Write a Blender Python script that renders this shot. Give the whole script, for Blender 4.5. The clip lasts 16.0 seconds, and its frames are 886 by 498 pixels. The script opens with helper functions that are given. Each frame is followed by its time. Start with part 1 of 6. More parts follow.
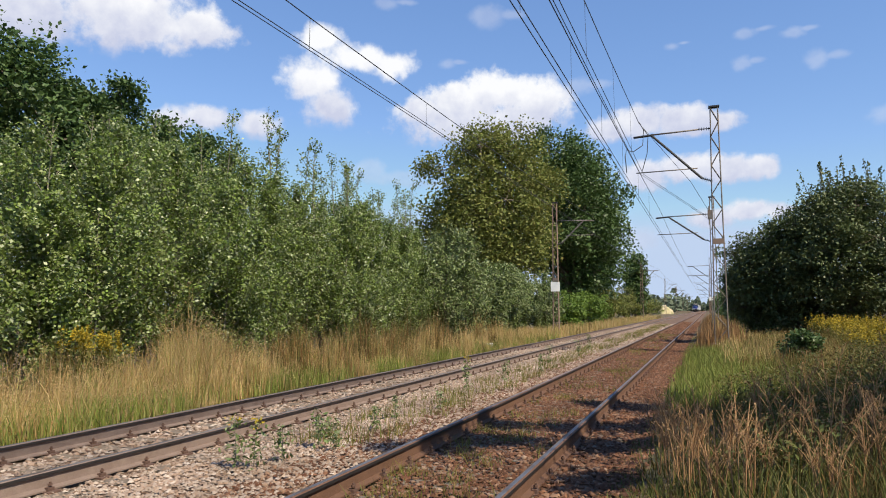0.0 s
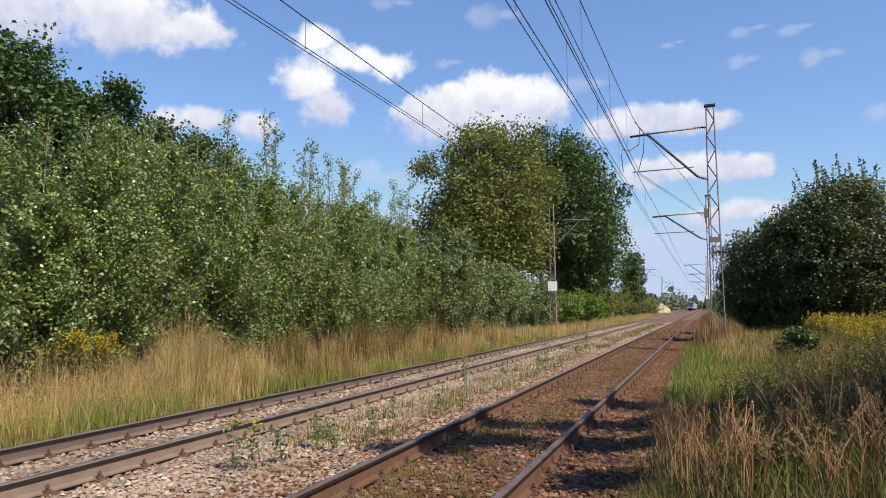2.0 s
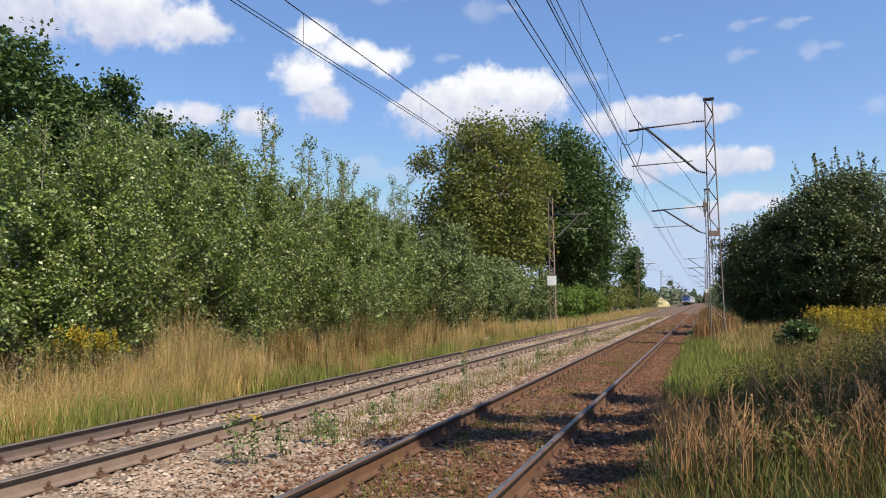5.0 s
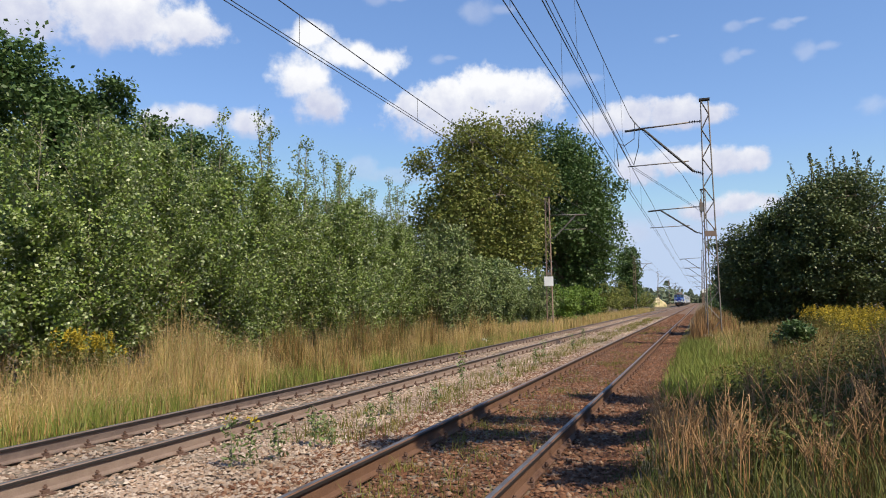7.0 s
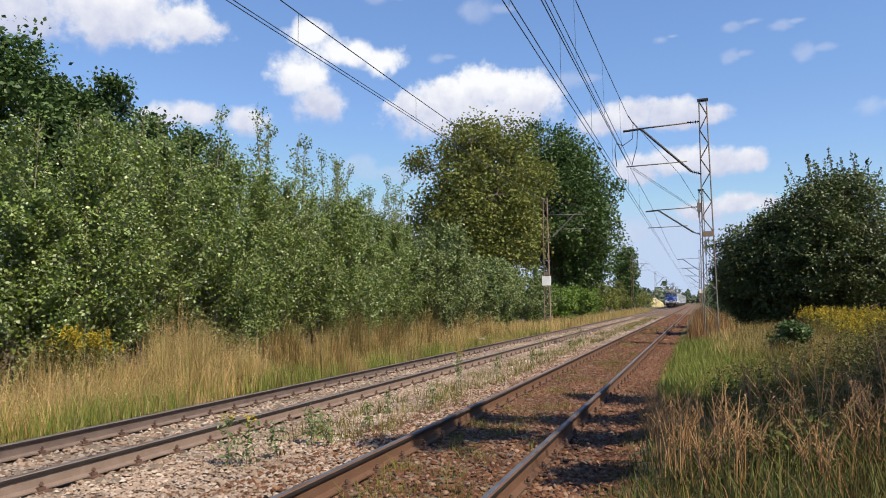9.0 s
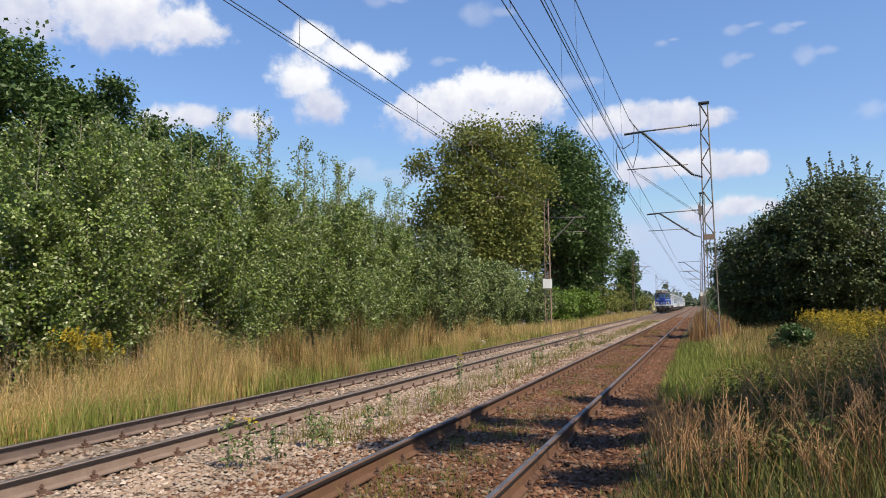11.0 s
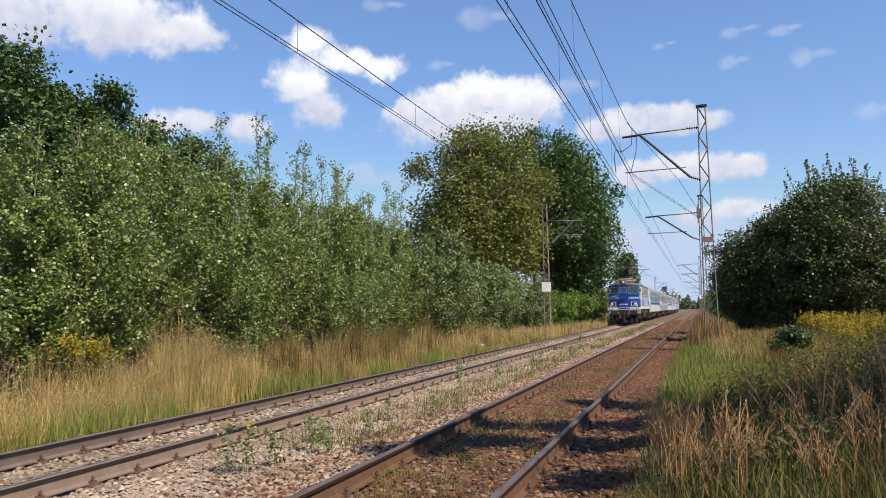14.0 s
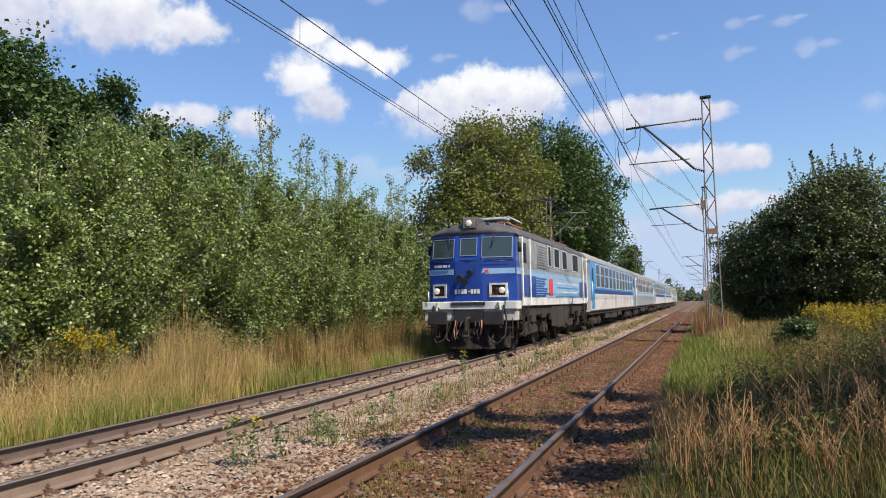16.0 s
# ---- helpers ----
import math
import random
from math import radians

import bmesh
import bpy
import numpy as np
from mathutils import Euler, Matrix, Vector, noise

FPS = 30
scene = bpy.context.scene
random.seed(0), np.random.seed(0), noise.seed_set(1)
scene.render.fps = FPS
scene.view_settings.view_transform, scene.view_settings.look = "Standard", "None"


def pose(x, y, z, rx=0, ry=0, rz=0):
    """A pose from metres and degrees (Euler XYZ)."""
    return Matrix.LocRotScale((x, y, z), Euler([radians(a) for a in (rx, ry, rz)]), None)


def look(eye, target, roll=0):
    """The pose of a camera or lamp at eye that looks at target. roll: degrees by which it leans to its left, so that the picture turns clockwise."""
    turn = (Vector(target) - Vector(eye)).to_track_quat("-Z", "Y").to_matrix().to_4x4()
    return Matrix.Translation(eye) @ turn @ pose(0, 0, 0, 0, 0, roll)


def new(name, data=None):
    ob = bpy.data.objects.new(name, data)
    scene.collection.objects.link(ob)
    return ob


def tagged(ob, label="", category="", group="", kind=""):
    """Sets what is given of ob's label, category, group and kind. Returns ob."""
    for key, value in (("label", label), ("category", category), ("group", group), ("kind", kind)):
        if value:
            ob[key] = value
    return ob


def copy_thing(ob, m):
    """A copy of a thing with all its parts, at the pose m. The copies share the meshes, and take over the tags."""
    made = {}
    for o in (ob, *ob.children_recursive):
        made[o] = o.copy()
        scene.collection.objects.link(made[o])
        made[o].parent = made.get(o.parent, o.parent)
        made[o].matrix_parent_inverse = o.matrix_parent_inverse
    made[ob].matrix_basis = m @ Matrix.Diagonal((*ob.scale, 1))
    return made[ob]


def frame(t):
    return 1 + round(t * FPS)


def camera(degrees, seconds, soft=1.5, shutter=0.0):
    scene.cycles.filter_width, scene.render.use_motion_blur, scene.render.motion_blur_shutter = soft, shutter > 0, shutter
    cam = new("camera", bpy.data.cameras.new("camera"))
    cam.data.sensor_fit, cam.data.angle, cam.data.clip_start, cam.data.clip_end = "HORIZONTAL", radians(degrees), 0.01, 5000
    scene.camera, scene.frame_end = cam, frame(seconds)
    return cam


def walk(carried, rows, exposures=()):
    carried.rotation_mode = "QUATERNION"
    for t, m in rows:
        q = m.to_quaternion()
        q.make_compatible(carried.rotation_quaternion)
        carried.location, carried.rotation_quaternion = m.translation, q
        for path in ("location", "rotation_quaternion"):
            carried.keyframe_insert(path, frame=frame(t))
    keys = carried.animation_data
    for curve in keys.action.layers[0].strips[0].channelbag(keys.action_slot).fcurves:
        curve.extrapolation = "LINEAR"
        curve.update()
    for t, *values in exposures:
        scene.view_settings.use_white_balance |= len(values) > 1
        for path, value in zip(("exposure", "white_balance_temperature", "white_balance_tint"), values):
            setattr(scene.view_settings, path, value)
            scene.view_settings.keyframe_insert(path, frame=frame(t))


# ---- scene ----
EYE = (0.0, 0.0, 1.451)
# seconds, degrees turned left of the track's direction, degrees up, degrees of lean
SWAY = [
    (0.0, 21.54, 5.08, 0.08),
    (0.5, 21.69, 5.18, 0.07),
    (1.0, 21.49, 5.15, -0.20),
    (1.5, 21.39, 5.14, -0.33),
    (2.0, 21.29, 5.08, -0.26),
    (2.5, 21.20, 5.31, -0.29),
    (3.0, 21.49, 5.37, -0.12),
    (3.5, 21.50, 5.15, -0.10),
    (4.0, 21.24, 4.94, -0.33),
    (6.5, 21.29, 4.55, -0.78),
    (7.0, 20.96, 4.74, -0.77),
    (7.5, 21.17, 4.52, -0.60),
    (8.0, 21.18, 4.56, -0.59),
    (8.5, 21.25, 4.44, -0.56),
    (9.0, 20.78, 4.66, -0.51),
    (11.5, 20.90, 4.93, -0.43),
    (12.0, 20.93, 5.00, -0.43),
    (12.5, 20.79, 5.09, -0.52),
    (13.0, 20.81, 5.11, -0.44),
    (13.5, 20.67, 5.08, -0.53),
    (14.0, 20.75, 5.21, -0.69),
    (14.5, 20.86, 5.09, -0.78),
    (15.0, 21.32, 4.99, -0.77),
    (15.5, 20.94, 4.87, -0.84),
    (16.0, 21.07, 4.62, -0.94)]


def aim(yaw, up, lean):
    a, b = radians(yaw), radians(up)
    d = Vector((-math.sin(a) * math.cos(b), math.cos(a) * math.cos(b), math.sin(b)))
    return look(EYE, Vector(EYE) + d, lean)


cam = camera(66.95, 16.0, soft=1.0)
walk(cam, [(t, aim(a, b, c)) for t, a, b, c in SWAY])

# ---- light ----
SUN_AZ, SUN_EL = radians(118), radians(49)     # azimuth from +y towards +x
world = bpy.data.worlds.new("sky")
scene.world = world
world.use_nodes = True
wn = world.node_tree.nodes
sky = wn.new("ShaderNodeTexSky")
sky.sky_type, sky.sun_disc = "NISHITA", False
sky.sun_elevation, sky.sun_rotation = SUN_EL, SUN_AZ
sky.air_density, sky.dust_density, sky.ozone_density = 1.0, 0.05, 5.0
tint = wn.new("ShaderNodeHueSaturation")
tint.inputs["Hue"].default_value, tint.inputs["Saturation"].default_value = 0.512, 1.32
soft = wn.new("ShaderNodeGamma")
soft.inputs["Gamma"].default_value = 0.64
world.node_tree.links.new(sky.outputs[0], soft.inputs["Color"])
world.node_tree.links.new(soft.outputs[0], tint.inputs["Color"])
haze = wn.new("ShaderNodeMix")
haze.data_type, haze.blend_type = "RGBA", "DARKEN"
haze.inputs[0].default_value = 1.0
haze.inputs[7].default_value = (1.75, 2.15, 2.85, 1)
world.node_tree.links.new(tint.outputs[0], haze.inputs[6])
world.node_tree.links.new(haze.outputs[2], wn["Background"].inputs[0])
wn["Background"].inputs[1].default_value = 0.28
sun_data = bpy.data.lights.new("sun", "SUN")
sun_data.energy, sun_data.angle, sun_data.color = 6.6, radians(0.55), (1.0, 0.88, 0.68)
sun = new("sun", sun_data)
sun.matrix_basis = look((math.sin(SUN_AZ) * 50, math.cos(SUN_AZ) * 50, math.tan(SUN_EL) * 50), (0, 0, 0))
scene.view_settings.exposure = 0.12


# ---- materials ----
def nodes_of(name):
    m = bpy.data.materials.new(name)
    m.use_nodes = True
    nt = m.node_tree
    return m, nt, nt.nodes, nt.nodes["Principled BSDF"], nt.links


def surface(name, c1, c2, scale=8, rough=0.7, metal=0.0, bump=0.2, fine=60, dirt=None, dirt_scale=1.5, coat=0.0, spread=0.25):
    """Two-scale mottled paint, metal, stone or wood."""
    m, nt, N, bs, L = nodes_of(name)
    tc = N.new("ShaderNodeTexCoord")
    n1, n2 = N.new("ShaderNodeTexNoise"), N.new("ShaderNodeTexNoise")
    n1.inputs["Scale"].default_value, n1.inputs["Detail"].default_value = scale, 6
    n2.inputs["Scale"].default_value, n2.inputs["Detail"].default_value = fine, 4
    L.new(tc.outputs["Object"], n1.inputs["Vector"])
    L.new(tc.outputs["Object"], n2.inputs["Vector"])
    ramp = N.new("ShaderNodeValToRGB")
    ramp.color_ramp.elements[0].position, ramp.color_ramp.elements[1].position = 0.5 - spread, 0.5 + spread
    ramp.color_ramp.elements[0].color, ramp.color_ramp.elements[1].color = (*c1, 1), (*c2, 1)
    mixv = N.new("ShaderNodeMix")
    mixv.inputs[0].default_value = 0.4
    L.new(n1.outputs["Fac"], mixv.inputs[2])
    L.new(n2.outputs["Fac"], mixv.inputs[3])
    L.new(mixv.outputs[0], ramp.inputs[0])
    out = ramp.outputs[0]
    if dirt:
        n3 = N.new("ShaderNodeTexNoise")
        n3.inputs["Scale"].default_value, n3.inputs["Detail"].default_value = dirt_scale, 8
        L.new(tc.outputs["Object"], n3.inputs["Vector"])
        r3 = N.new("ShaderNodeValToRGB")
        r3.color_ramp.elements[0].position, r3.color_ramp.elements[1].position = 0.48, 0.7
        L.new(n3.outputs["Fac"], r3.inputs[0])
        mx = N.new("ShaderNodeMix")
        mx.data_type = "RGBA"
        L.new(r3.outputs[0], mx.inputs[0])
        L.new(out, mx.inputs[6])
        mx.inputs[7].default_value = (*dirt, 1)
        out = mx.outputs[2]
    L.new(out, bs.inputs["Base Color"])
    bs.inputs["Roughness"].default_value, bs.inputs["Metallic"].default_value = rough, metal
    bs.inputs["Coat Weight"].default_value = coat
    if bump:
        b = N.new("ShaderNodeBump")
        b.inputs["Strength"].default_value, b.inputs["Distance"].default_value = bump, 0.02
        L.new(n2.outputs["Fac"], b.inputs["Height"])
        L.new(b.outputs[0], bs.inputs["Normal"])
    return m


def pieces(name, colours, rough=0.8, translucent=0.0, gloss=0.3):
    """One of several colours for each loose piece of a mesh: leaves, blades, stones."""
    m, nt, N, bs, L = nodes_of(name)
    g = N.new("ShaderNodeNewGeometry")
    ramp = N.new("ShaderNodeValToRGB")
    e = ramp.color_ramp.elements
    while len(e) < len(colours):
        e.new(0.5)
    for i, c in enumerate(colours):
        e[i].position, e[i].color = i / (len(colours) - 1), (*c, 1)
    L.new(g.outputs["Random Per Island"], ramp.inputs[0])
    tc, n1 = N.new("ShaderNodeTexCoord"), N.new("ShaderNodeTexNoise")
    n1.inputs["Scale"].default_value = 0.9
    L.new(tc.outputs["Object"], n1.inputs["Vector"])
    hsv, mr = N.new("ShaderNodeHueSaturation"), N.new("ShaderNodeMapRange")
    mr.inputs[1].default_value, mr.inputs[2].default_value = 0.3, 0.7
    mr.inputs[3].default_value, mr.inputs[4].default_value = 0.75, 1.25
    L.new(n1.outputs["Fac"], mr.inputs[0])
    L.new(mr.outputs[0], hsv.inputs["Value"])
    L.new(ramp.outputs[0], hsv.inputs["Color"])
    L.new(hsv.outputs[0], bs.inputs["Base Color"])
    bs.inputs["Roughness"].default_value = rough
    bs.inputs["Specular IOR Level"].default_value = gloss
    if translucent:
        tr, mx = N.new("ShaderNodeBsdfTranslucent"), N.new("ShaderNodeMixShader")
        mx.inputs[0].default_value = translucent
        L.new(hsv.outputs[0], tr.inputs[0])
        L.new(bs.outputs[0], mx.inputs[1])
        L.new(tr.outputs[0], mx.inputs[2])
        L.new(mx.outputs[0], N["Material Output"].inputs["Surface"])
    return m


def plain(name, c, rough=0.5, metal=0.0, emit=0.0):
    m, nt, N, bs, L = nodes_of(name)
    bs.inputs["Base Color"].default_value = (*c, 1)
    bs.inputs["Roughness"].default_value, bs.inputs["Metallic"].default_value = rough, metal
    if emit:
        bs.inputs["Emission Color"].default_value = (*c, 1)
        bs.inputs["Emission Strength"].default_value = emit
    return m


M_SOIL = surface("dry_soil", (0.075, 0.045, 0.025), (0.13, 0.09, 0.045), 1.2, 0.95, bump=0.6, fine=25, dirt=(0.10, 0.10, 0.03), dirt_scale=0.25)
M_SAND = surface("pale_sand", (0.36, 0.29, 0.17), (0.50, 0.42, 0.27), 0.6, 0.95, bump=0.3, dirt=(0.25, 0.25, 0.10), dirt_scale=0.4)
M_BALLAST = surface("ballast_bed", (0.075, 0.042, 0.028), (0.19, 0.125, 0.085), 14, 0.95, bump=1.0, fine=30, dirt=(0.12, 0.06, 0.033), dirt_scale=0.5)
M_STONE_PALE = pieces("pale_stone", [(0.33, 0.25, 0.19), (0.22, 0.145, 0.10), (0.43, 0.36, 0.30), (0.16, 0.105, 0.07), (0.29, 0.20, 0.145), (0.25, 0.20, 0.16), (0.36, 0.28, 0.22)], 0.88)
M_STONE_RUST = pieces("rusty_stone", [(0.115, 0.047, 0.022), (0.07, 0.028, 0.014), (0.19, 0.092, 0.051), (0.052, 0.022, 0.011), (0.105, 0.047, 0.024), (0.21, 0.125, 0.08)], 0.9)
M_RAIL = surface("rusted_rail", (0.14, 0.095, 0.075), (0.24, 0.18, 0.15), 5, 0.75, 0.1, 0.3, 70)
M_RAIL_BROWN = surface("brown_rusted_rail", (0.085, 0.040, 0.022), (0.145, 0.075, 0.044), 5, 0.8, 0.1, 0.3, 70)
M_RAIL_TOP = surface("polished_rail_head", (0.13, 0.13, 0.145), (0.22, 0.22, 0.235), 3, 0.45, 0.6, 0.1, 90, dirt=(0.13, 0.09, 0.065), dirt_scale=2)
M_RAIL_OIL = surface("oily_rail_side", (0.012, 0.010, 0.010), (0.03, 0.025, 0.024), 6, 0.6, 0.1, 0.1, 70)
M_FASTEN = surface("rusted_fastening", (0.06, 0.035, 0.025), (0.13, 0.07, 0.05), 30, 0.85)
M_SLEEPER = surface("weathered_sleeper", (0.10, 0.075, 0.055), (0.20, 0.16, 0.12), 6, 0.9, bump=0.5)
M_BARK = surface("bark", (0.07, 0.055, 0.04), (0.16, 0.13, 0.10), 10, 0.95, bump=0.8)
M_STEM_PALE = surface("pale_bark", (0.13, 0.12, 0.085), (0.22, 0.20, 0.15), 14, 0.85, bump=0.3)
# palest aspen tone mixes pale leaf undersides with painted sun glints
M_LEAF_ASPEN = pieces("aspen_leaf", [(0.145, 0.22, 0.036), (0.205, 0.28, 0.065), (0.065, 0.11, 0.02), (0.27, 0.33, 0.115), (0.15, 0.225, 0.042), (0.40, 0.44, 0.27), (0.095, 0.145, 0.025), (0.19, 0.235, 0.055)], 0.38, 0.32, 0.4)
M_LEAF_WILLOW = pieces("willow_leaf", [(0.12, 0.175, 0.05), (0.17, 0.225, 0.07), (0.28, 0.32, 0.16), (0.08, 0.12, 0.032), (0.15, 0.20, 0.06)], 0.45, 0.28, 0.4)
M_LEAF_OAK = pieces("dark_leaf", [(0.045, 0.085, 0.025), (0.065, 0.115, 0.03), (0.085, 0.14, 0.04), (0.05, 0.09, 0.025)], 0.5, 0.28, 0.4)
M_LEAF_LINDEN = pieces("yellowing_leaf", [(0.125, 0.155, 0.034), (0.165, 0.19, 0.045), (0.21, 0.22, 0.06), (0.105, 0.14, 0.03), (0.225, 0.21, 0.065)], 0.6, 0.3)
M_LEAF_BRIGHT = pieces("bright_leaf", [(0.11, 0.19, 0.03), (0.16, 0.24, 0.04), (0.09, 0.15, 0.03)], 0.55, 0.3)
M_LEAF_FRUIT = pieces("fruit_tree_leaf", [(0.05, 0.075, 0.024), (0.085, 0.115, 0.036), (0.125, 0.15, 0.055), (0.06, 0.085, 0.028)], 0.5, 0.2, 0.4)
# distance haze is put into these paler, greyer leaf tones
M_LEAF_HAZED = pieces("hazed_leaf", [(0.10, 0.13, 0.085), (0.13, 0.16, 0.10), (0.085, 0.115, 0.08)], 0.8, 0.2)
M_STRAW = pieces("straw", [(0.50, 0.34, 0.15), (0.34, 0.21, 0.09), (0.62, 0.47, 0.24), (0.27, 0.24, 0.07), (0.44, 0.28, 0.13), (0.21, 0.25, 0.06), (0.56, 0.40, 0.19)], 0.75, 0.3)
M_PLUME = pieces("seed_plume", [(0.42, 0.30, 0.15), (0.33, 0.215, 0.10), (0.50, 0.38, 0.21)], 0.85, 0.25)
M_GRASS = pieces("green_grass", [(0.115, 0.14, 0.028), (0.175, 0.185, 0.04), (0.25, 0.20, 0.065), (0.10, 0.115, 0.024), (0.22, 0.15, 0.05)], 0.6, 0.3)
M_GRASS_DRY = pieces("brown_grass", [(0.13, 0.062, 0.024), (0.20, 0.105, 0.04), (0.075, 0.075, 0.02), (0.25, 0.145, 0.055), (0.06, 0.08, 0.018), (0.10, 0.085, 0.025)], 0.75, 0.15)
M_WEED_RED = pieces("reddish_weed", [(0.22, 0.11, 0.05), (0.30, 0.18, 0.08), (0.16, 0.085, 0.04), (0.34, 0.22, 0.10)], 0.75, 0.2)
M_LEAF_WEED = pieces("weed_leaf", [(0.06, 0.085, 0.022), (0.10, 0.115, 0.03), (0.14, 0.12, 0.04), (0.13, 0.075, 0.03), (0.07, 0.10, 0.025), (0.17, 0.135, 0.05)], 0.65, 0.3)
M_GOLD = pieces("goldenrod_flower", [(0.42, 0.30, 0.022), (0.27, 0.225, 0.03), (0.50, 0.36, 0.03), (0.19, 0.19, 0.035)], 0.7, 0.3)
# green grass with tree shade painted into its darker tones
M_GRASS_SHADED = pieces("shaded_green_grass", [(0.05, 0.075, 0.017), (0.085, 0.105, 0.024), (0.13, 0.13, 0.03), (0.10, 0.075, 0.028), (0.06, 0.085, 0.02)], 0.65, 0.2)
M_GRASS_FRESH = pieces("fresh_grass", [(0.15, 0.20, 0.035), (0.20, 0.24, 0.05), (0.24, 0.24, 0.07), (0.12, 0.17, 0.03)], 0.6, 0.3)
M_STALK = pieces("dry_stalk", [(0.27, 0.145, 0.065), (0.36, 0.225, 0.11), (0.18, 0.095, 0.045)], 0.8)
M_STEEL = surface("weathered_steel", (0.13, 0.115, 0.10), (0.22, 0.205, 0.19), 4, 0.65, 0.2, 0.1, 40, dirt=(0.20, 0.135, 0.10), dirt_scale=1.2)
M_STEEL_RUST = surface("rusty_steel", (0.15, 0.10, 0.075), (0.25, 0.18, 0.14), 5, 0.8, 0.1, 0.2, 50)
M_STEEL_DARK = plain("dark_steel", (0.03, 0.03, 0.032), 0.6, 0.3)
M_WIRE = plain("wire", (0.035, 0.033, 0.033), 0.5, 0.4)
M_CONCRETE = surface("concrete", (0.36, 0.34, 0.31), (0.52, 0.50, 0.46), 5, 0.9, bump=0.4, dirt=(0.22, 0.20, 0.16))
M_WHITE = surface("white_enamel", (0.74, 0.74, 0.72), (0.82, 0.82, 0.80), 9, 0.45, bump=0.0)


# ---- building ----
rng = np.random.default_rng(7)


def put(ob, parent=None):
    if parent:
        ob.parent = parent
    return ob


def thing(name, at=(0, 0, 0), label="", category="", group="", kind=""):
    e = new(name)
    e.empty_display_size = 0.2
    e.location = at
    return tagged(e, label, category, group, kind)


def part(name, bm, material, parent=None, label="", smooth=False):
    me = bpy.data.meshes.new(name)
    bm.to_mesh(me)
    bm.free()
    for m in (material if isinstance(material, (list, tuple)) else [material]):
        me.materials.append(m)
    if smooth:
        for p in me.polygons:
            p.use_smooth = True
    return tagged(put(new(name, me), parent), label)


def mesh_np(name, v, f, material, parent=None, label="", smooth=False):
    """A mesh from an array of vertices and one of equal-sided faces."""
    me = bpy.data.meshes.new(name)
    v, f = np.asarray(v, np.float32), np.asarray(f, np.int32)
    n, k = f.shape
    me.vertices.add(len(v))
    me.vertices.foreach_set("co", v.ravel())
    me.loops.add(n * k)
    me.loops.foreach_set("vertex_index", f.ravel())
    me.polygons.add(n)
    me.polygons.foreach_set("loop_start", np.arange(0, n * k, k, dtype=np.int32))
    if smooth:
        me.polygons.foreach_set("use_smooth", np.ones(n, bool))
    me.materials.append(material)
    me.update(calc_edges=True)
    return tagged(put(new(name, me), parent), label)


def box(bm, x0, x1, y0, y1, z0, z1, bevel=0.0, mat=0):
    r = bmesh.ops.create_cube(bm, size=1.0, matrix=Matrix.Translation(((x0 + x1) / 2, (y0 + y1) / 2, (z0 + z1) / 2)) @ Matrix.Diagonal((x1 - x0, y1 - y0, z1 - z0, 1)))
    vs = r["verts"]
    faces = {f for v in vs for f in v.link_faces}
    for f in faces:
        f.material_index = mat
    if bevel:
        es = list({e for v in vs for e in v.link_edges})
        bmesh.ops.bevel(bm, geom=es, offset=bevel, segments=2, affect="EDGES", profile=0.5, material=mat)
    return vs


def rod(bm, a, b, r, r2=None, sides=8, mat=0):
    a, b = Vector(a), Vector(b)
    d = b - a
    m = Matrix.Translation((a + b) / 2) @ d.to_track_quat("Z", "Y").to_matrix().to_4x4()
    r = bmesh.ops.create_cone(bm, cap_ends=True, segments=sides, radius1=r, radius2=r if r2 is None else r2, depth=d.length, matrix=m)
    for v in r["verts"]:
        for f in v.link_faces:
            f.material_index = mat
    return r["verts"]


def box_part(name, dims, material, parent, label="", bevel=0.0):
    bm = bmesh.new()
    box(bm, *dims, bevel=bevel)
    return part(name, bm, material, parent, label)


def rod_part(name, a, b, r, material, parent, label="", r2=None, sides=10):
    bm = bmesh.new()
    rod(bm, a, b, r, r2, sides)
    return part(name, bm, material, parent, label, smooth=True)


def extrude_profile(name, pts, y0, y1, material, parent=None, label="", closed=True):
    """A profile in x, z swept along y."""
    n = len(pts)
    v = [(x, y, z) for y in (y0, y1) for x, z in pts]
    bm = bmesh.new()
    bv = [bm.verts.new(p) for p in v]
    for i in range(n):
        j = (i + 1) % n
        bm.faces.new((bv[i], bv[j], bv[n + j], bv[n + i]))
    bm.faces.new(bv[:n][::-1])
    bm.faces.new(bv[n:])
    bmesh.ops.recalc_face_normals(bm, faces=bm.faces)
    return part(name, bm, material, parent, label)


# ---- ground ----
RAIL_X = (-1.557, -3.062, -6.059, -7.564)
LEFT_Z = -0.13
TRACK1, TRACK2 = -2.31, -6.812


def ground_z(x):
    """Height of the ground across the line."""
    return np.interp(x, [-60, -14, -10, -8.6, -7.9, -5.6, -4.6, -3.6, -1.0, -0.3, 0.6, 6, 60],
                     [-0.5, -0.4, -0.45, -0.42, -0.33, -0.33, -0.27, -0.20, -0.18, -0.03, 0.05, 0.15, 0.3])


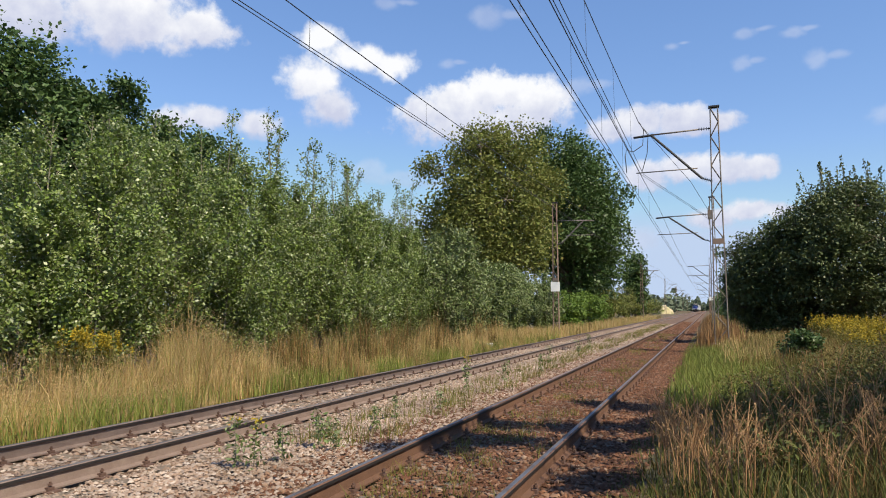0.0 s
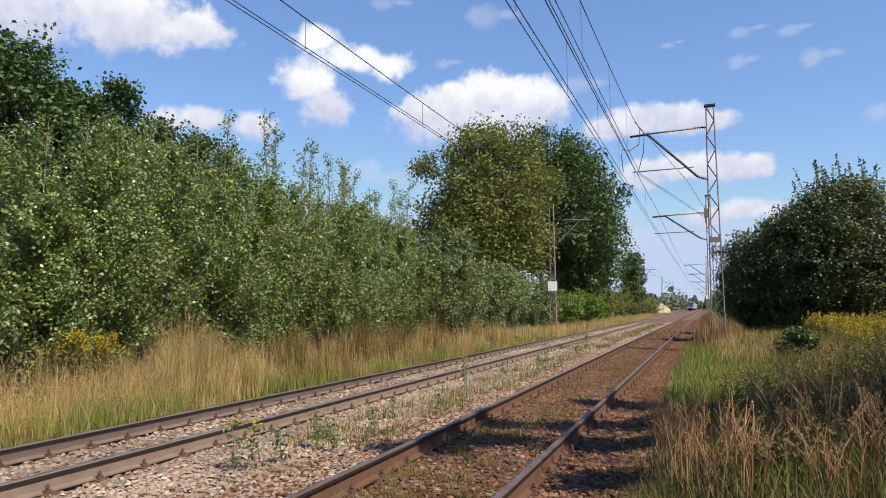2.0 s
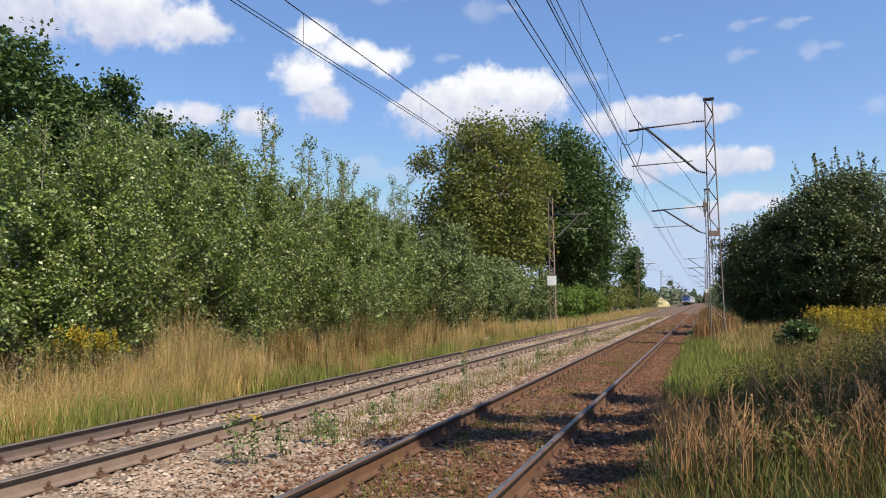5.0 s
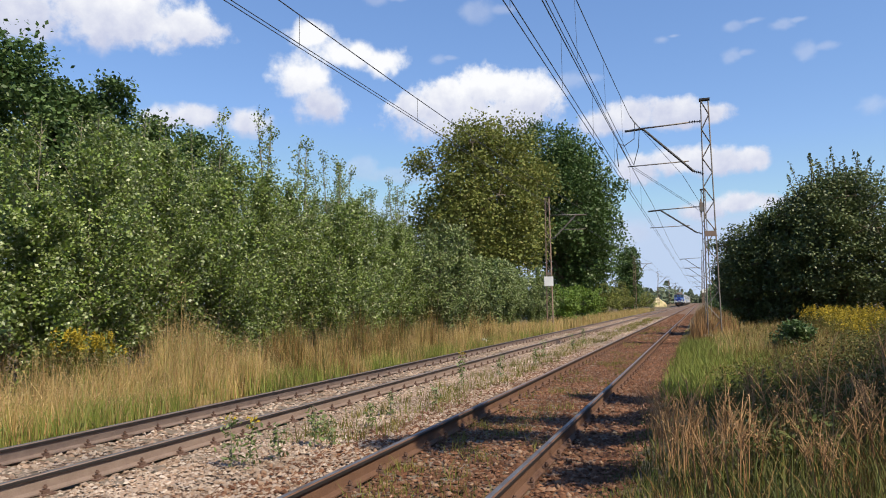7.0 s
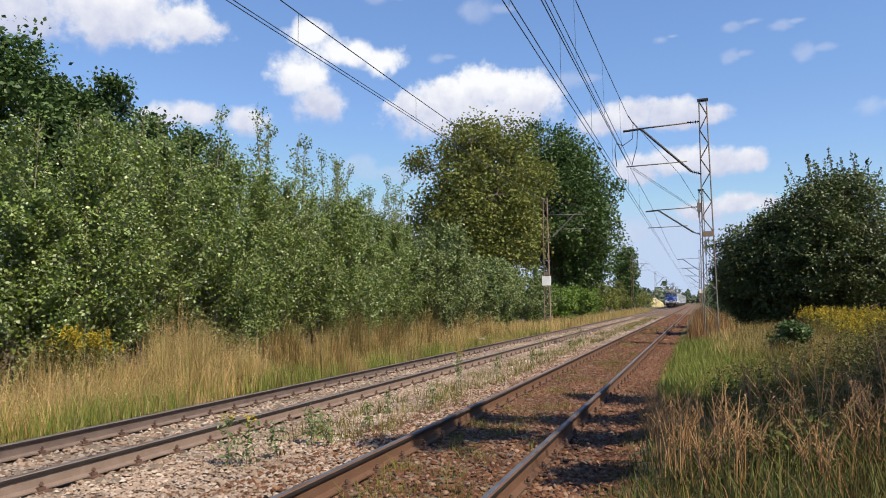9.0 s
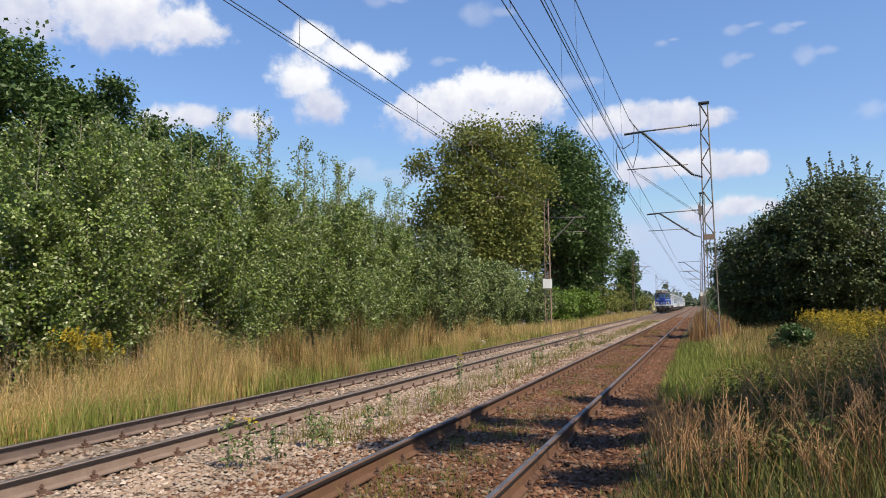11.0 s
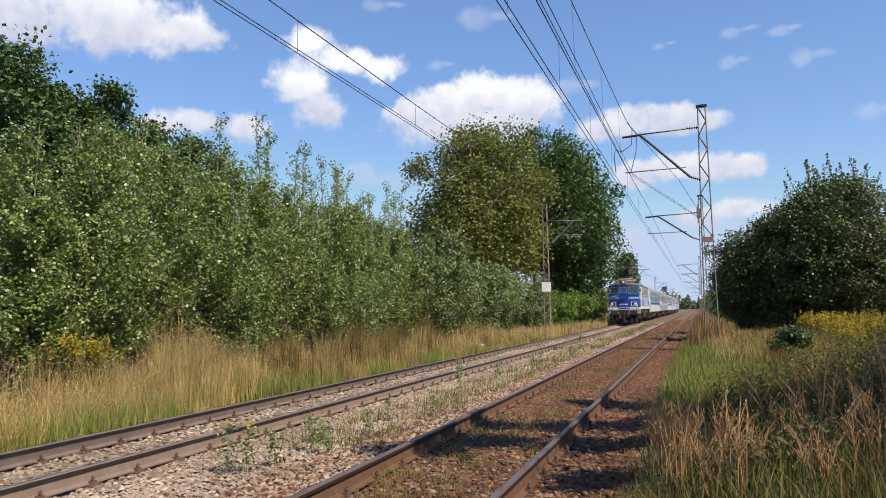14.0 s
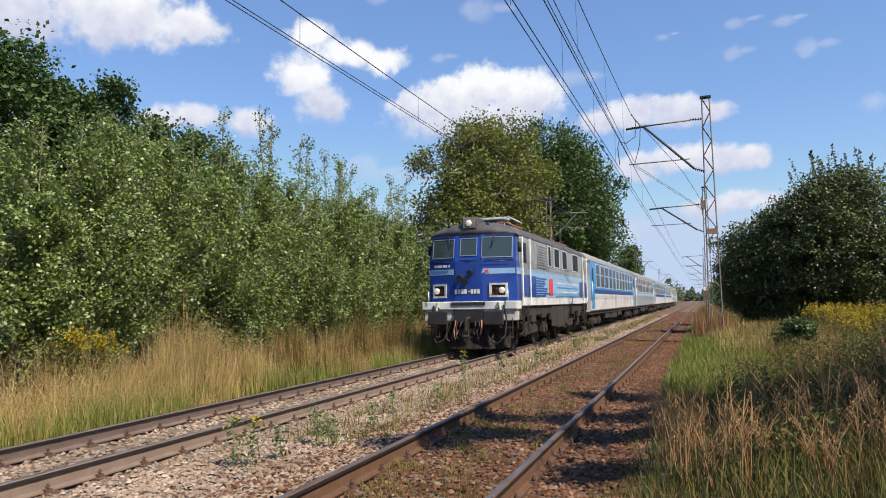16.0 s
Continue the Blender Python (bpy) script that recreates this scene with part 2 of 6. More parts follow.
def build_ground():
    xs = np.unique(np.r_[np.linspace(-2500, -70, 12), np.linspace(-60, -15, 18), np.linspace(-14, 7, 64), np.linspace(8, 60, 18), np.linspace(80, 2500, 12)])
    ys = np.unique(np.r_[np.linspace(-300, -15, 8), np.linspace(-10, 40, 90), np.linspace(42, 150, 50), np.linspace(160, 4500, 40)])
    X, Y = np.meshgrid(xs, ys)
    Z = ground_z(X) - 0.06 * ((X > -8.4) & (X < -0.9))
    bumps = 0.05 * np.sin(X * 1.7 + 1.3 * np.sin(Y * 0.6)) * np.sin(Y * 0.9 + X) * (np.abs(X) < 40)
    Z = Z + bumps * ((X < -9) | (X > 0.3))
    v = np.stack([X, Y, Z], -1).reshape(-1, 3)
    i = np.arange((len(ys) - 1) * len(xs)).reshape(len(ys) - 1, len(xs))[:, :-1].ravel()
    w = len(xs)
    f = np.stack([i, i + 1, i + w + 1, i + w], -1)
    tagged(mesh_np("ground", v, f, M_SOIL, smooth=True), "dry grassy soil on both sides of the railway line", "ground", kind="structure")
    xs = np.linspace(-8.5, -0.8, 110)
    ys = np.unique(np.r_[np.linspace(-6, 30, 300), np.linspace(31, 120, 90), np.linspace(125, 900, 30)])
    X, Y = np.meshgrid(xs, ys)
    Z = ground_z(X) + 0.018 * np.sin(X * 9 + 3 * np.sin(Y * 2.1)) * np.sin(Y * 7.3 + 2 * np.sin(X * 4)) - 0.02
    X = X + (0.14 * np.sin(Y * 1.3) + 0.09 * np.sin(Y * 3.1 + 1)) * np.clip((X + 1.6) / 0.6, 0, 1)
    for k, d in ((0, 0.14), (1, 0.05), (-1, 0.16), (-2, 0.10), (-3, 0.05)):
        Z[:, k] -= d
    v = np.stack([X, Y, Z], -1).reshape(-1, 3)
    w = len(xs)
    i = np.arange((len(ys) - 1) * w).reshape(len(ys) - 1, w)[:, :-1].ravel()
    f = np.stack([i, i + 1, i + w + 1, i + w], -1)
    return tagged(mesh_np("ballast", v, f, M_BALLAST, smooth=True), "reddish brown crushed stone bed under two railway tracks", "ballast", kind="structure")


ballast = build_ground()


# ---- track ----
RAIL = [(-0.075, -0.18), (-0.075, -0.165), (-0.02, -0.145), (-0.009, -0.043), (-0.036, -0.036), (-0.036, -0.008), (-0.026, 0.0),
        (0.026, 0.0), (0.036, -0.008), (0.036, -0.036), (0.009, -0.043), (0.02, -0.145), (0.075, -0.165), (0.075, -0.18)]


def fastening_mesh():
    bm = bmesh.new()
    box(bm, -0.15, 0.15, -0.07, 0.07, -0.205, -0.178)
    for s in (-1, 1):
        box(bm, s * 0.075 - 0.025, s * 0.075 + 0.025, -0.035, 0.035, -0.178, -0.145)
        rod(bm, (s * 0.08, 0, -0.15), (s * 0.08, 0, -0.095), 0.012, sides=6)
        rod(bm, (s * 0.08, 0, -0.13), (s * 0.08, 0, -0.11), 0.022, sides=6)
    me = bpy.data.meshes.new("fastening")
    bm.to_mesh(me)
    bm.free()
    me.materials.append(M_FASTEN)
    return me


def build_rails():
    me = fastening_mesh()
    for k, x in enumerate(RAIL_X):
        z = 0.0 if k < 2 else LEFT_Z
        r = thing("rail", (x, 0, z), "rusty steel rail with a worn shiny head" if k < 2 else "grey brown rusted rail of the far track", "rail", "rails of the two tracks")
        extrude_profile("rail_bar", RAIL, -6, 1200, M_RAIL_BROWN if k < 2 else M_RAIL, r)
        extrude_profile("running_surface", [(-0.021, 0.0005), (-0.017, 0.003), (0.017, 0.003), (0.021, 0.0005)], -6, 1200, M_RAIL_TOP, r, "polished running surface")
        extrude_profile("rail_head_side", [(0.034, -0.037), (0.0385, -0.035), (0.0385, -0.009), (0.034, -0.007)], -6, 1200, M_RAIL_OIL, r, "oily black side of the rail head")
        for i in range(72):
            o = new("fastening", me)
            o.parent = r
            o.location = (0, 3.0 + 0.6 * i, 0)


build_rails()


# ---- foliage ----
def leaf_mesh(name, centres, size, material, parent=None, label="", up=0.3, aspect=0.75):
    """Kite-shaped leaves at the given places, turned at random, more of them facing up."""
    n = len(centres)
    nrm = rng.normal(size=(n, 3))
    nrm[:, 2] = np.abs(nrm[:, 2]) + up
    nrm /= np.linalg.norm(nrm, axis=1)[:, None]
    t = np.cross(nrm, rng.normal(size=(n, 3)))
    t /= np.linalg.norm(t, axis=1)[:, None] + 1e-9
    b = np.cross(nrm, t)
    s = (size * rng.uniform(0.6, 1.3, n))[:, None]
    c = np.asarray(centres)
    v = np.stack([c - t * s * 0.5, c + b * s * 0.5 * aspect - t * s * 0.05 + nrm * s * 0.06, c + t * s * 0.55, c - b * s * 0.5 * aspect - t * s * 0.05 + nrm * s * 0.06], 1).reshape(-1, 3)
    return mesh_np(name, v, np.arange(n * 4).reshape(n, 4), material, parent, label)


def tubes(paths, sides=5):
    """Tapered tubes along paths of (points, radii), as one array of vertices and quads."""
    V, F, base = [], [], 0
    ang = np.arange(sides) * 2 * np.pi / sides
    for pts, rad in paths:
        pts, rad = np.asarray(pts, float), np.asarray(rad, float)
        d = np.gradient(pts, axis=0)
        d /= np.linalg.norm(d, axis=1)[:, None] + 1e-9
        ref = np.where(np.abs(d[:, 2:3]) > 0.9, [[1.0, 0, 0]], [[0, 0, 1.0]])
        u = np.cross(d, ref)
        u /= np.linalg.norm(u, axis=1)[:, None] + 1e-9
        w = np.cross(d, u)
        ring = pts[:, None] + rad[:, None, None] * (np.cos(ang)[None, :, None] * u[:, None] + np.sin(ang)[None, :, None] * w[:, None])
        V.append(ring.reshape(-1, 3))
        for i in range(len(pts) - 1):
            for j in range(sides):
                k = (j + 1) % sides
                F.append((base + i * sides + j, base + i * sides + k, base + (i + 1) * sides + k, base + (i + 1) * sides + j))
        base += len(pts) * sides
    return np.concatenate(V), np.array(F)


def sapling(H, leaves, leaf, material, spread=0.32, bark=None, name="young_tree", low=0.04, twigs=9):
    """Slender upright tree: a stem, ascending twigs and small leaves along them."""
    t = thing(name)
    zz = np.linspace(-0.3, H, 9)
    stem = np.c_[np.cumsum(rng.normal(0, 0.06, 9)), np.cumsum(rng.normal(0, 0.06, 9)), zz]
    stem[:, :2] -= stem[0, :2]
    paths = [(stem, np.linspace(0.012 + H * 0.006, 0.006, 9))]
    spots, nb = [], int(H * twigs)
    for i in range(nb):
        h = low + (0.97 - low) * (i + rng.uniform()) / nb
        base = np.array([np.interp(h * H, zz, stem[:, k]) for k in range(3)])
        a, ln = rng.uniform(0, 2 * np.pi), H * spread * (1.0 - h) ** 0.75 * rng.uniform(0.5, 1.15) + 0.25
        rise = rng.uniform(0.5, 1.4)
        d = np.array([math.cos(a), math.sin(a), rise])
        d /= np.linalg.norm(d)
        s = np.linspace(0, 1, 5)[:, None]
        p = base + d * ln * s + np.array([0, 0, 1]) * (s ** 2) * ln * 0.22
        paths.append((p, np.linspace(0.012, 0.003, 5)))
        m = max(6, int(leaves / nb * (0.35 + ln / (H * spread) * 1.3)))
        u = rng.uniform(0.05, 1.05, m)[:, None]
        q = base + d * ln * u + np.array([0, 0, 1]) * (u ** 2) * ln * 0.22
        spots.append(q + rng.normal(0, 0.055 + 0.035 * ln, (m, 3)))
    m = int(leaves * 0.03)
    top = np.c_[rng.normal(0, 0.07, m), rng.normal(0, 0.07, m), rng.uniform(0.8 * H, H * 1.01, m)]
    top[:, :2] += stem[-1, :2] * 0.9
    spots.append(top)
    v, f = tubes(paths, 4)
    mesh_np("stem", v, f, bark or M_STEM_PALE, t, smooth=True)
    leaf_mesh("crown", np.concatenate(spots), leaf, material, t)
    return t


def tree(name, H, lobes, leaves, leaf, material, trunk_h, trunk_r, label, at, category="tree", group="", bark=None, clump=0.0, shoots=(), per=64):
    """Trunk and limbs that reach into rounded lobes (x, y, z, rx, ry, rz) whose leaves lie mostly in clumps near the outside."""
    t = thing(name, at, label, category, group)
    paths = [(np.array([[0, 0, -0.4], [0.05, 0.02, trunk_h * 0.5], [0.0, 0.05, trunk_h], [0.05, 0, H * 0.75]]), [trunk_r * 1.25, trunk_r, trunk_r * 0.8, trunk_r * 0.2])]
    vol = np.array([l[3] * l[4] * l[5] for l in lobes]) ** (2 / 3)
    spots = []
    for l, share in zip(lobes, vol / vol.sum()):
        c, r = np.array(l[:3]), np.array(l[3:])
        s = np.array([0, 0, trunk_h * rng.uniform(0.6, 1.0)])
        mid = (s + c) / 2 + np.array([0, 0, 0.2])
        paths.append((np.array([s, mid, c, c + r * rng.normal(0, 0.35, 3)]), [trunk_r * 0.45, trunk_r * 0.3, trunk_r * 0.16, 0.02]))
        nc = max(8, int(leaves * share / per))
        d = rng.normal(size=(nc, 3))
        d /= np.linalg.norm(d, axis=1)[:, None]
        cl = c + d * r * rng.uniform(0.5, 1.0, nc)[:, None] ** 0.6
        rad = (clump or leaf) * rng.uniform(0.8, 1.8, nc)
        for q, w in zip(cl, rad):
            k = np.clip(rng.normal(0, 1, (per, 3)), -1.5, 1.5) * w * np.array([1, 1, 0.7])
            spots.append(q + k)
        for q in cl[:: max(1, nc // 6)]:
            paths.append((np.array([c, (c + q) / 2 + rng.normal(0, 0.2, 3), q]), [trunk_r * 0.12, trunk_r * 0.07, 0.012]))
    for x, y, z, h in shoots:
        q = np.linspace(0, 1, 5)[:, None]
        p = np.array([x, y, z]) + q * [rng.normal(0, 0.25), rng.normal(0, 0.25), h] + rng.normal(0, 0.02, (5, 3))
        paths.append((p, np.linspace(0.02, 0.006, 5)))
        u = rng.uniform(0, 1.02, 46)
        spots.append(np.stack([np.interp(u, q[:, 0], p[:, k]) for k in range(3)], 1) + rng.normal(0, 0.085, (46, 3)) * (1.3 - u)[:, None])
    v, f = tubes(paths, 6)
    mesh_np("trunk", v, f, bark or M_BARK, t, smooth=True)
    p = np.concatenate(spots)
    p = p[p[:, 2] > 0.15]
    leaf_mesh("crown", p, leaf, material, t)
    return t


def lobes_round(H, R, n, seed, low=0.2, squash=1.0):
    """Lobes spread over a dome of height H and radius R, with a few inside."""
    r = np.random.default_rng(seed)
    out = []
    c, hz = low * H + (1 - low) * H * 0.45, (1 - low) * H * 0.55
    for i in range(n):
        u = 1 - 2 * (i + 0.5) / n
        a = i * 2.39996 + r.uniform(-0.3, 0.3)
        w = math.sqrt(max(0.0, 1 - u * u))
        s = R * (2.1 / math.sqrt(n)) * r.uniform(0.75, 1.2)
        k = r.uniform(0.72, 1.0)
        d = max(0.0, R * k - s * 0.75)
        out.append((d * w * math.cos(a), d * w * math.sin(a), c + u * max(0.1, hz * k - s * 0.6), s, s, s * 0.8 * squash))
    out.append((0, 0, c, R * 0.55, R * 0.55, hz * 0.6))
    return out


def build_hedge():
    sizes = (6.2, 6.6, 7.1, 5.9, 5.3, 4.7, 4.0)
    kinds = [sapling(H, 9800, 0.078, M_LEAF_ASPEN, rng.uniform(0.34, 0.44)) for H in sizes]
    lab = "slender young aspen with small glossy green leaves"
    spots = []
    for row, (x, dy) in enumerate(((-12.3, 1.2), (-13.9, 1.6), (-15.6, 3.2))):
        y = 3.0 + row * 0.5
        while y < 31.5:
            spots.append((x + rng.uniform(-0.6, 0.6), y))
            y += dy * rng.uniform(0.8, 1.25)
    first = [True] * len(kinds)
    for x, y in spots:
        want = np.interp(y, [3, 8, 10, 12.5, 15, 17, 20, 24, 28, 30, 33], [4.0, 4.9, 5.6, 6.8, 6.7, 6.5, 6.3, 6.1, 5.9, 5.2, 4.4]) * rng.uniform(0.84, 1.06) * np.interp(x, [-15, -12], [1.05, 0.90])
        k = int(np.argmin([abs(want - h) for h in sizes]))
        m = pose(x, y, float(ground_z(x)), 0, 0, rng.uniform(0, 360))
        if first[k]:
            first[k] = False
            kinds[k].matrix_basis = m
            tagged(kinds[k], lab, "tree", "young aspens along the line")
        else:
            copy_thing(kinds[k], m)
    tall = (8.5, 7.9, 7.2)
    spires = [sapling(H, 1000, 0.08, M_LEAF_ASPEN, 0.13, twigs=4) for H in tall]
    shoots = [(-13.5, 16.1, 1), (-13.8, 16.6, 2), (-13.4, 18.3, 0), (-13.6, 18.8, 1), (-14.0, 19.4, 0), (-13.3, 20.2, 1)]
    y = 20.8
    while y < 30:
        shoots.append((-13.5 + rng.uniform(-0.7, 0.5), y, int(rng.choice([1, 1, 2, 2]))))
        y += rng.uniform(0.35, 0.75)
    for y in np.arange(10.2, 16, 0.9):
        shoots.append((-13.8 + rng.uniform(-0.5, 0.5), y + rng.uniform(-0.3, 0.3), 2))
    used = set()
    for x, y, k in shoots:
        m = pose(x, y, float(ground_z(x)) - (max(0.0, 13.5 - y) * 0.35), 0, 0, rng.uniform(0, 360))
        if k in used:
            copy_thing(spires[k], m)
        else:
            used.add(k)
            spires[k].matrix_basis = m
            tagged(spires[k], "thin young aspen shoot standing above the thicket", "tree", "young aspens along the line")
    willows = [sapling(H, 4600, 0.12, M_LEAF_WILLOW, 0.45, M_BARK, "willow_bush", 0.02) for H in (5.6, 4.4, 3.6)]
    for w in willows:
        tagged(w, "grey-green willow bush beside the track", "bush", "willow bushes along the line")
    n, used = 0, set()
    for y in np.arange(29, 53, 1.6):
        for x in (-11.6, -13.6):
            m = pose(x + rng.uniform(-0.5, 0.5), y + rng.uniform(-0.6, 0.6), float(ground_z(x)), 0, 0, rng.uniform(0, 360))
            k = 0 if y < 33 else 1 if y < 42 or n % 3 == 0 else 2
            if k not in used:
                used.add(k)
                willows[k].matrix_basis = m
            else:
                copy_thing(willows[k], m)
            n += 1


build_hedge()


def build_trees():
    for i, (x, y, H, R) in enumerate(((-25, 17.0, 13.9, 3.3), (-25, 20.3, 12.6, 1.7), (-25, 22.5, 12.6, 1.6), (-25, 25.2, 11.7, 1.8), (-25, 27.7, 11.2, 1.5))):
        tree("oak_tree", H, lobes_round(H, R, 16, i, 0.32), 22000, 0.19, M_LEAF_OAK, H * 0.3, 0.22, "dark green oak behind the young aspens", (x, y, -0.5), group="oaks behind the thicket", clump=0.28)
    tree("linden_tree", 19.6, lobes_round(19.6, 7.2, 24, 21, 0.16) + [(2.0, 0, 16.6, 3.2, 3.0, 2.6), (-4.4, -1.0, 8.6, 2.9, 2.8, 2.5), (-3.6, -2.0, 5.6, 2.8, 2.6, 2.4), (0.6, -3.4, 6.6, 3.2, 2.6, 2.8), (3.6, -2.4, 7.2, 2.8, 2.6, 2.8)], 66000, 0.28, M_LEAF_LINDEN, 4.5, 0.38, "tall broad tree with yellowing olive leaves", (-18.9, 60, -0.4), clump=0.6, per=110)
    tree("broadleaf_tree", 22.8, lobes_round(22.8, 7.1, 24, 22, 0.16) + [(-2.0, 0, 20.6, 3.4, 3.4, 3.0), (0.6, 0, 19.6, 3.2, 3.2, 2.6), (-4.5, 0, 19.4, 2.6, 2.6, 3.0)], 64000, 0.32, M_LEAF_OAK, 4.5, 0.4, "tall dark green broadleaf tree beside the line", (-14.6, 79, -0.4), clump=0.7, per=110)
    tree("broadleaf_tree", 17.0, lobes_round(17.0, 4.0, 20, 23, 0.1), 26000, 0.34, M_LEAF_OAK, 4, 0.35, "dark green broadleaf tree beside the line", (-15.6, 97, -0.4), clump=0.5)
    tree("poplar_tree", 12.8, lobes_round(12.8, 2.5, 12, 24, 0.1), 12000, 0.42, M_LEAF_OAK, 3, 0.25, "distant rounded green tree beside the line", (-12.9, 133, -0.4))
    for i, (x, y, H, R) in enumerate(((-11.2, 57, 3.2, 1.8), (-11.0, 64, 3.9, 2.3), (-11.4, 72, 3.6, 2.0), (-11.8, 83, 4.6, 2.2), (-12.2, 94, 5.4, 2.4), (-12, 106, 5.0, 2.4), (-12.5, 118, 4.6, 2.2), (-12.5, 150, 4.5, 2.5), (-13, 175, 5, 3))):
        tree("bush", H, lobes_round(H, R, 9, 40 + i, 0.02), 6000, 0.17, M_LEAF_BRIGHT if i in (0, 1, 2) else M_LEAF_LINDEN, 0.6, 0.06, "bright green bush beside the far track" if i < 3 else "olive green bush beside the far track", (x, y, -0.4), "bush", "bushes along the far track")
    gr = "trees at the meadow edge"
    up = [(x, rng.uniform(-0.8, 0.8), 6.5 + rng.uniform(-0.5, 0.2) - 0.25 * x * x, rng.uniform(0.6, 1.6)) for x in np.linspace(-1.5, 1.4, 24)]
    for i, (x, y, H, R, n) in enumerate(((5.6, 32.8, 7.5, 2.9, 62000), (2.2, 34.5, 5.0, 1.75, 30000), (9.4, 33.0, 6.7, 2.7, 34000), (3.5, 33.2, 5.9, 1.7, 24000), (2.3, 44.0, 5.0, 1.6, 9000))):
        tree("fruit_tree", H, lobes_round(H, R, 26, 51 + i, 0.08), n, 0.11, M_LEAF_FRUIT, 1.6, 0.16, "wide dark leafy tree with upright shoots on its crown" if i == 0 else "dark leafy tree with boughs down to the meadow", (x, y, 0.1), group=gr, clump=0.24, shoots=up if i == 0 else (), per=120)
    for i, (x, y, H, R, n) in enumerate(((4.5, 7.3, 5.3, 1.7, 9000), (5.7, 10.6, 4.7, 1.6, 8000), (7.6, 14.5, 5.0, 2.0, 8000), (9.6, 21.0, 6.0, 2.5, 10000), (9.9, 25.0, 5.6, 2.0, 8000))):
        tree("fruit_tree", H, lobes_round(H, R, 14, 61 + i, 0.15), n, 0.15, M_LEAF_FRUIT, 1.4, 0.14, "leafy tree that shades the meadow beside the near track", (x, y, 0.1), group=gr, clump=0.22)
    # two thin tall trees whose gappy crowns dapple the near track
    cot = (math.sin(SUN_AZ) / math.tan(SUN_EL), math.cos(SUN_AZ) / math.tan(SUN_EL))
    for at, patches in (((4.6, 4.6), ((-2.8, 8.1, 9.2), (-2.1, 8.0, 8.6), (-2.6, 9.2, 9.0), (-1.05, 8.2, 7.6), (-0.7, 8.4, 7.2), (-1.9, 9.45, 8.4), (-0.75, 6.5, 6.6), (-3.0, 7.3, 9.0))), ((5.0, 7.0), ((-1.1, 9.5, 7.4), (-0.4, 9.7, 6.8), (-1.45, 11.9, 7.6), (-0.95, 11.4, 7.2), (-0.2, 10.3, 6.4), (0.4, 9.7, 6.0), (0.2, 8.2, 6.2), (0.9, 10.4, 5.6)))):
        lobes = [(px + cot[0] * h - at[0], py + cot[1] * h - at[1], h, 0.62, 0.26, 0.2) for px, py, h in patches]
        tree("slim_tree", 9.0, lobes, 2300, 0.13, M_LEAF_FRUIT, 4.6, 0.09, "tall slim tree with a thin crown that dapples the near track", (*at, 0.0), group=gr, clump=0.12)
    # wooded horizon
    n = 26000
    x = np.where(rng.uniform(0, 1, n) < 0.6, rng.uniform(-260, -14, n), rng.uniform(3, 160, n))
    y = rng.uniform(330, 620, n)
    top = 7 + 4 * np.sin(x * 0.11) * np.sin(y * 0.05 + x * 0.03) + 2 * np.sin(x * 0.37)
    c = np.c_[x, y, rng.uniform(0, 1, n) ** 0.6 * top]
    tagged(leaf_mesh("distant_wood", c, 2.4, M_LEAF_HAZED), "hazy green woods along the horizon", "wood", kind="stuff")
    n = 7000
    x = rng.uniform(-40, 30, n)
    c = np.c_[x, rng.uniform(620, 700, n), rng.uniform(0, 1, n) * (8 + 3 * np.sin(x * 0.5) + 2 * np.sin(x * 1.3))]
    tagged(leaf_mesh("distant_wood", c, 2.4, M_LEAF_HAZED), "hazy woods where the line bends away", "wood", kind="stuff")
    n = 7000
    c = np.c_[rng.uniform(1.2, 4.5, n), rng.uniform(46, 150, n), rng.uniform(0, 1, n) ** 0.8 * 3.4]
    tagged(leaf_mesh("scrub", c, 0.35, M_LEAF_OAK), "dark scrub beside the near track", "scrub", kind="stuff")


build_trees()


# ---- grass ----
def blades(name, xy, h, width, lean, material, label, z0=None, bend=0.35):
    """Bent tapered blades of grass: one object of many."""
    n = len(xy)
    z = ground_z(xy[:, 0]) - 0.04 if z0 is None else np.full(n, z0)
    base = np.c_[xy, z]
    a = rng.uniform(0, 2 * np.pi, n)
    side = np.c_[np.cos(a), np.sin(a), np.zeros(n)]
    b = rng.uniform(0, 2 * np.pi, n)
    off = np.c_[np.cos(b), np.sin(b), np.zeros(n)] * (h * lean * rng.uniform(0, 1, n))[:, None]
    up = np.array([0, 0, 1.0])
    w = (width * rng.uniform(0.6, 1.3, n))[:, None]
    mid = base + up * (h * 0.55)[:, None] + off * bend
    tip = base + up * h[:, None] * 0.98 + off
    v = np.stack([base - side * w, base + side * w, mid + side * w * 0.7, mid - side * w * 0.7, tip], 1).reshape(-1, 3)
    i = np.arange(n)[:, None] * 5
    f = np.concatenate([i + [0, 1, 2], i + [0, 2, 3], i + [3, 2, 4]], 1).reshape(-1, 3)
    ob = tagged(mesh_np(name, v, f, material), label, "grass", kind="stuff")
    return tip, ob


def scatter(n, x0, x1, y0, y1, near=1.0):
    """Places in a strip, denser towards the camera."""
    u = rng.uniform(0, 1, n) ** near
    return np.c_[rng.uniform(x0, x1, n), y0 + (y1 - y0) * u]


def clumped(n, x0, x1, y0, y1, near, tufts, r):
    c = scatter(tufts, x0, x1, y0, y1, near)
    p = c[rng.integers(0, tufts, n)] + rng.normal(0, r, (n, 2))
    return p[(p[:, 0] > x0 - 0.1) & (p[:, 0] < x1 + 0.1)]


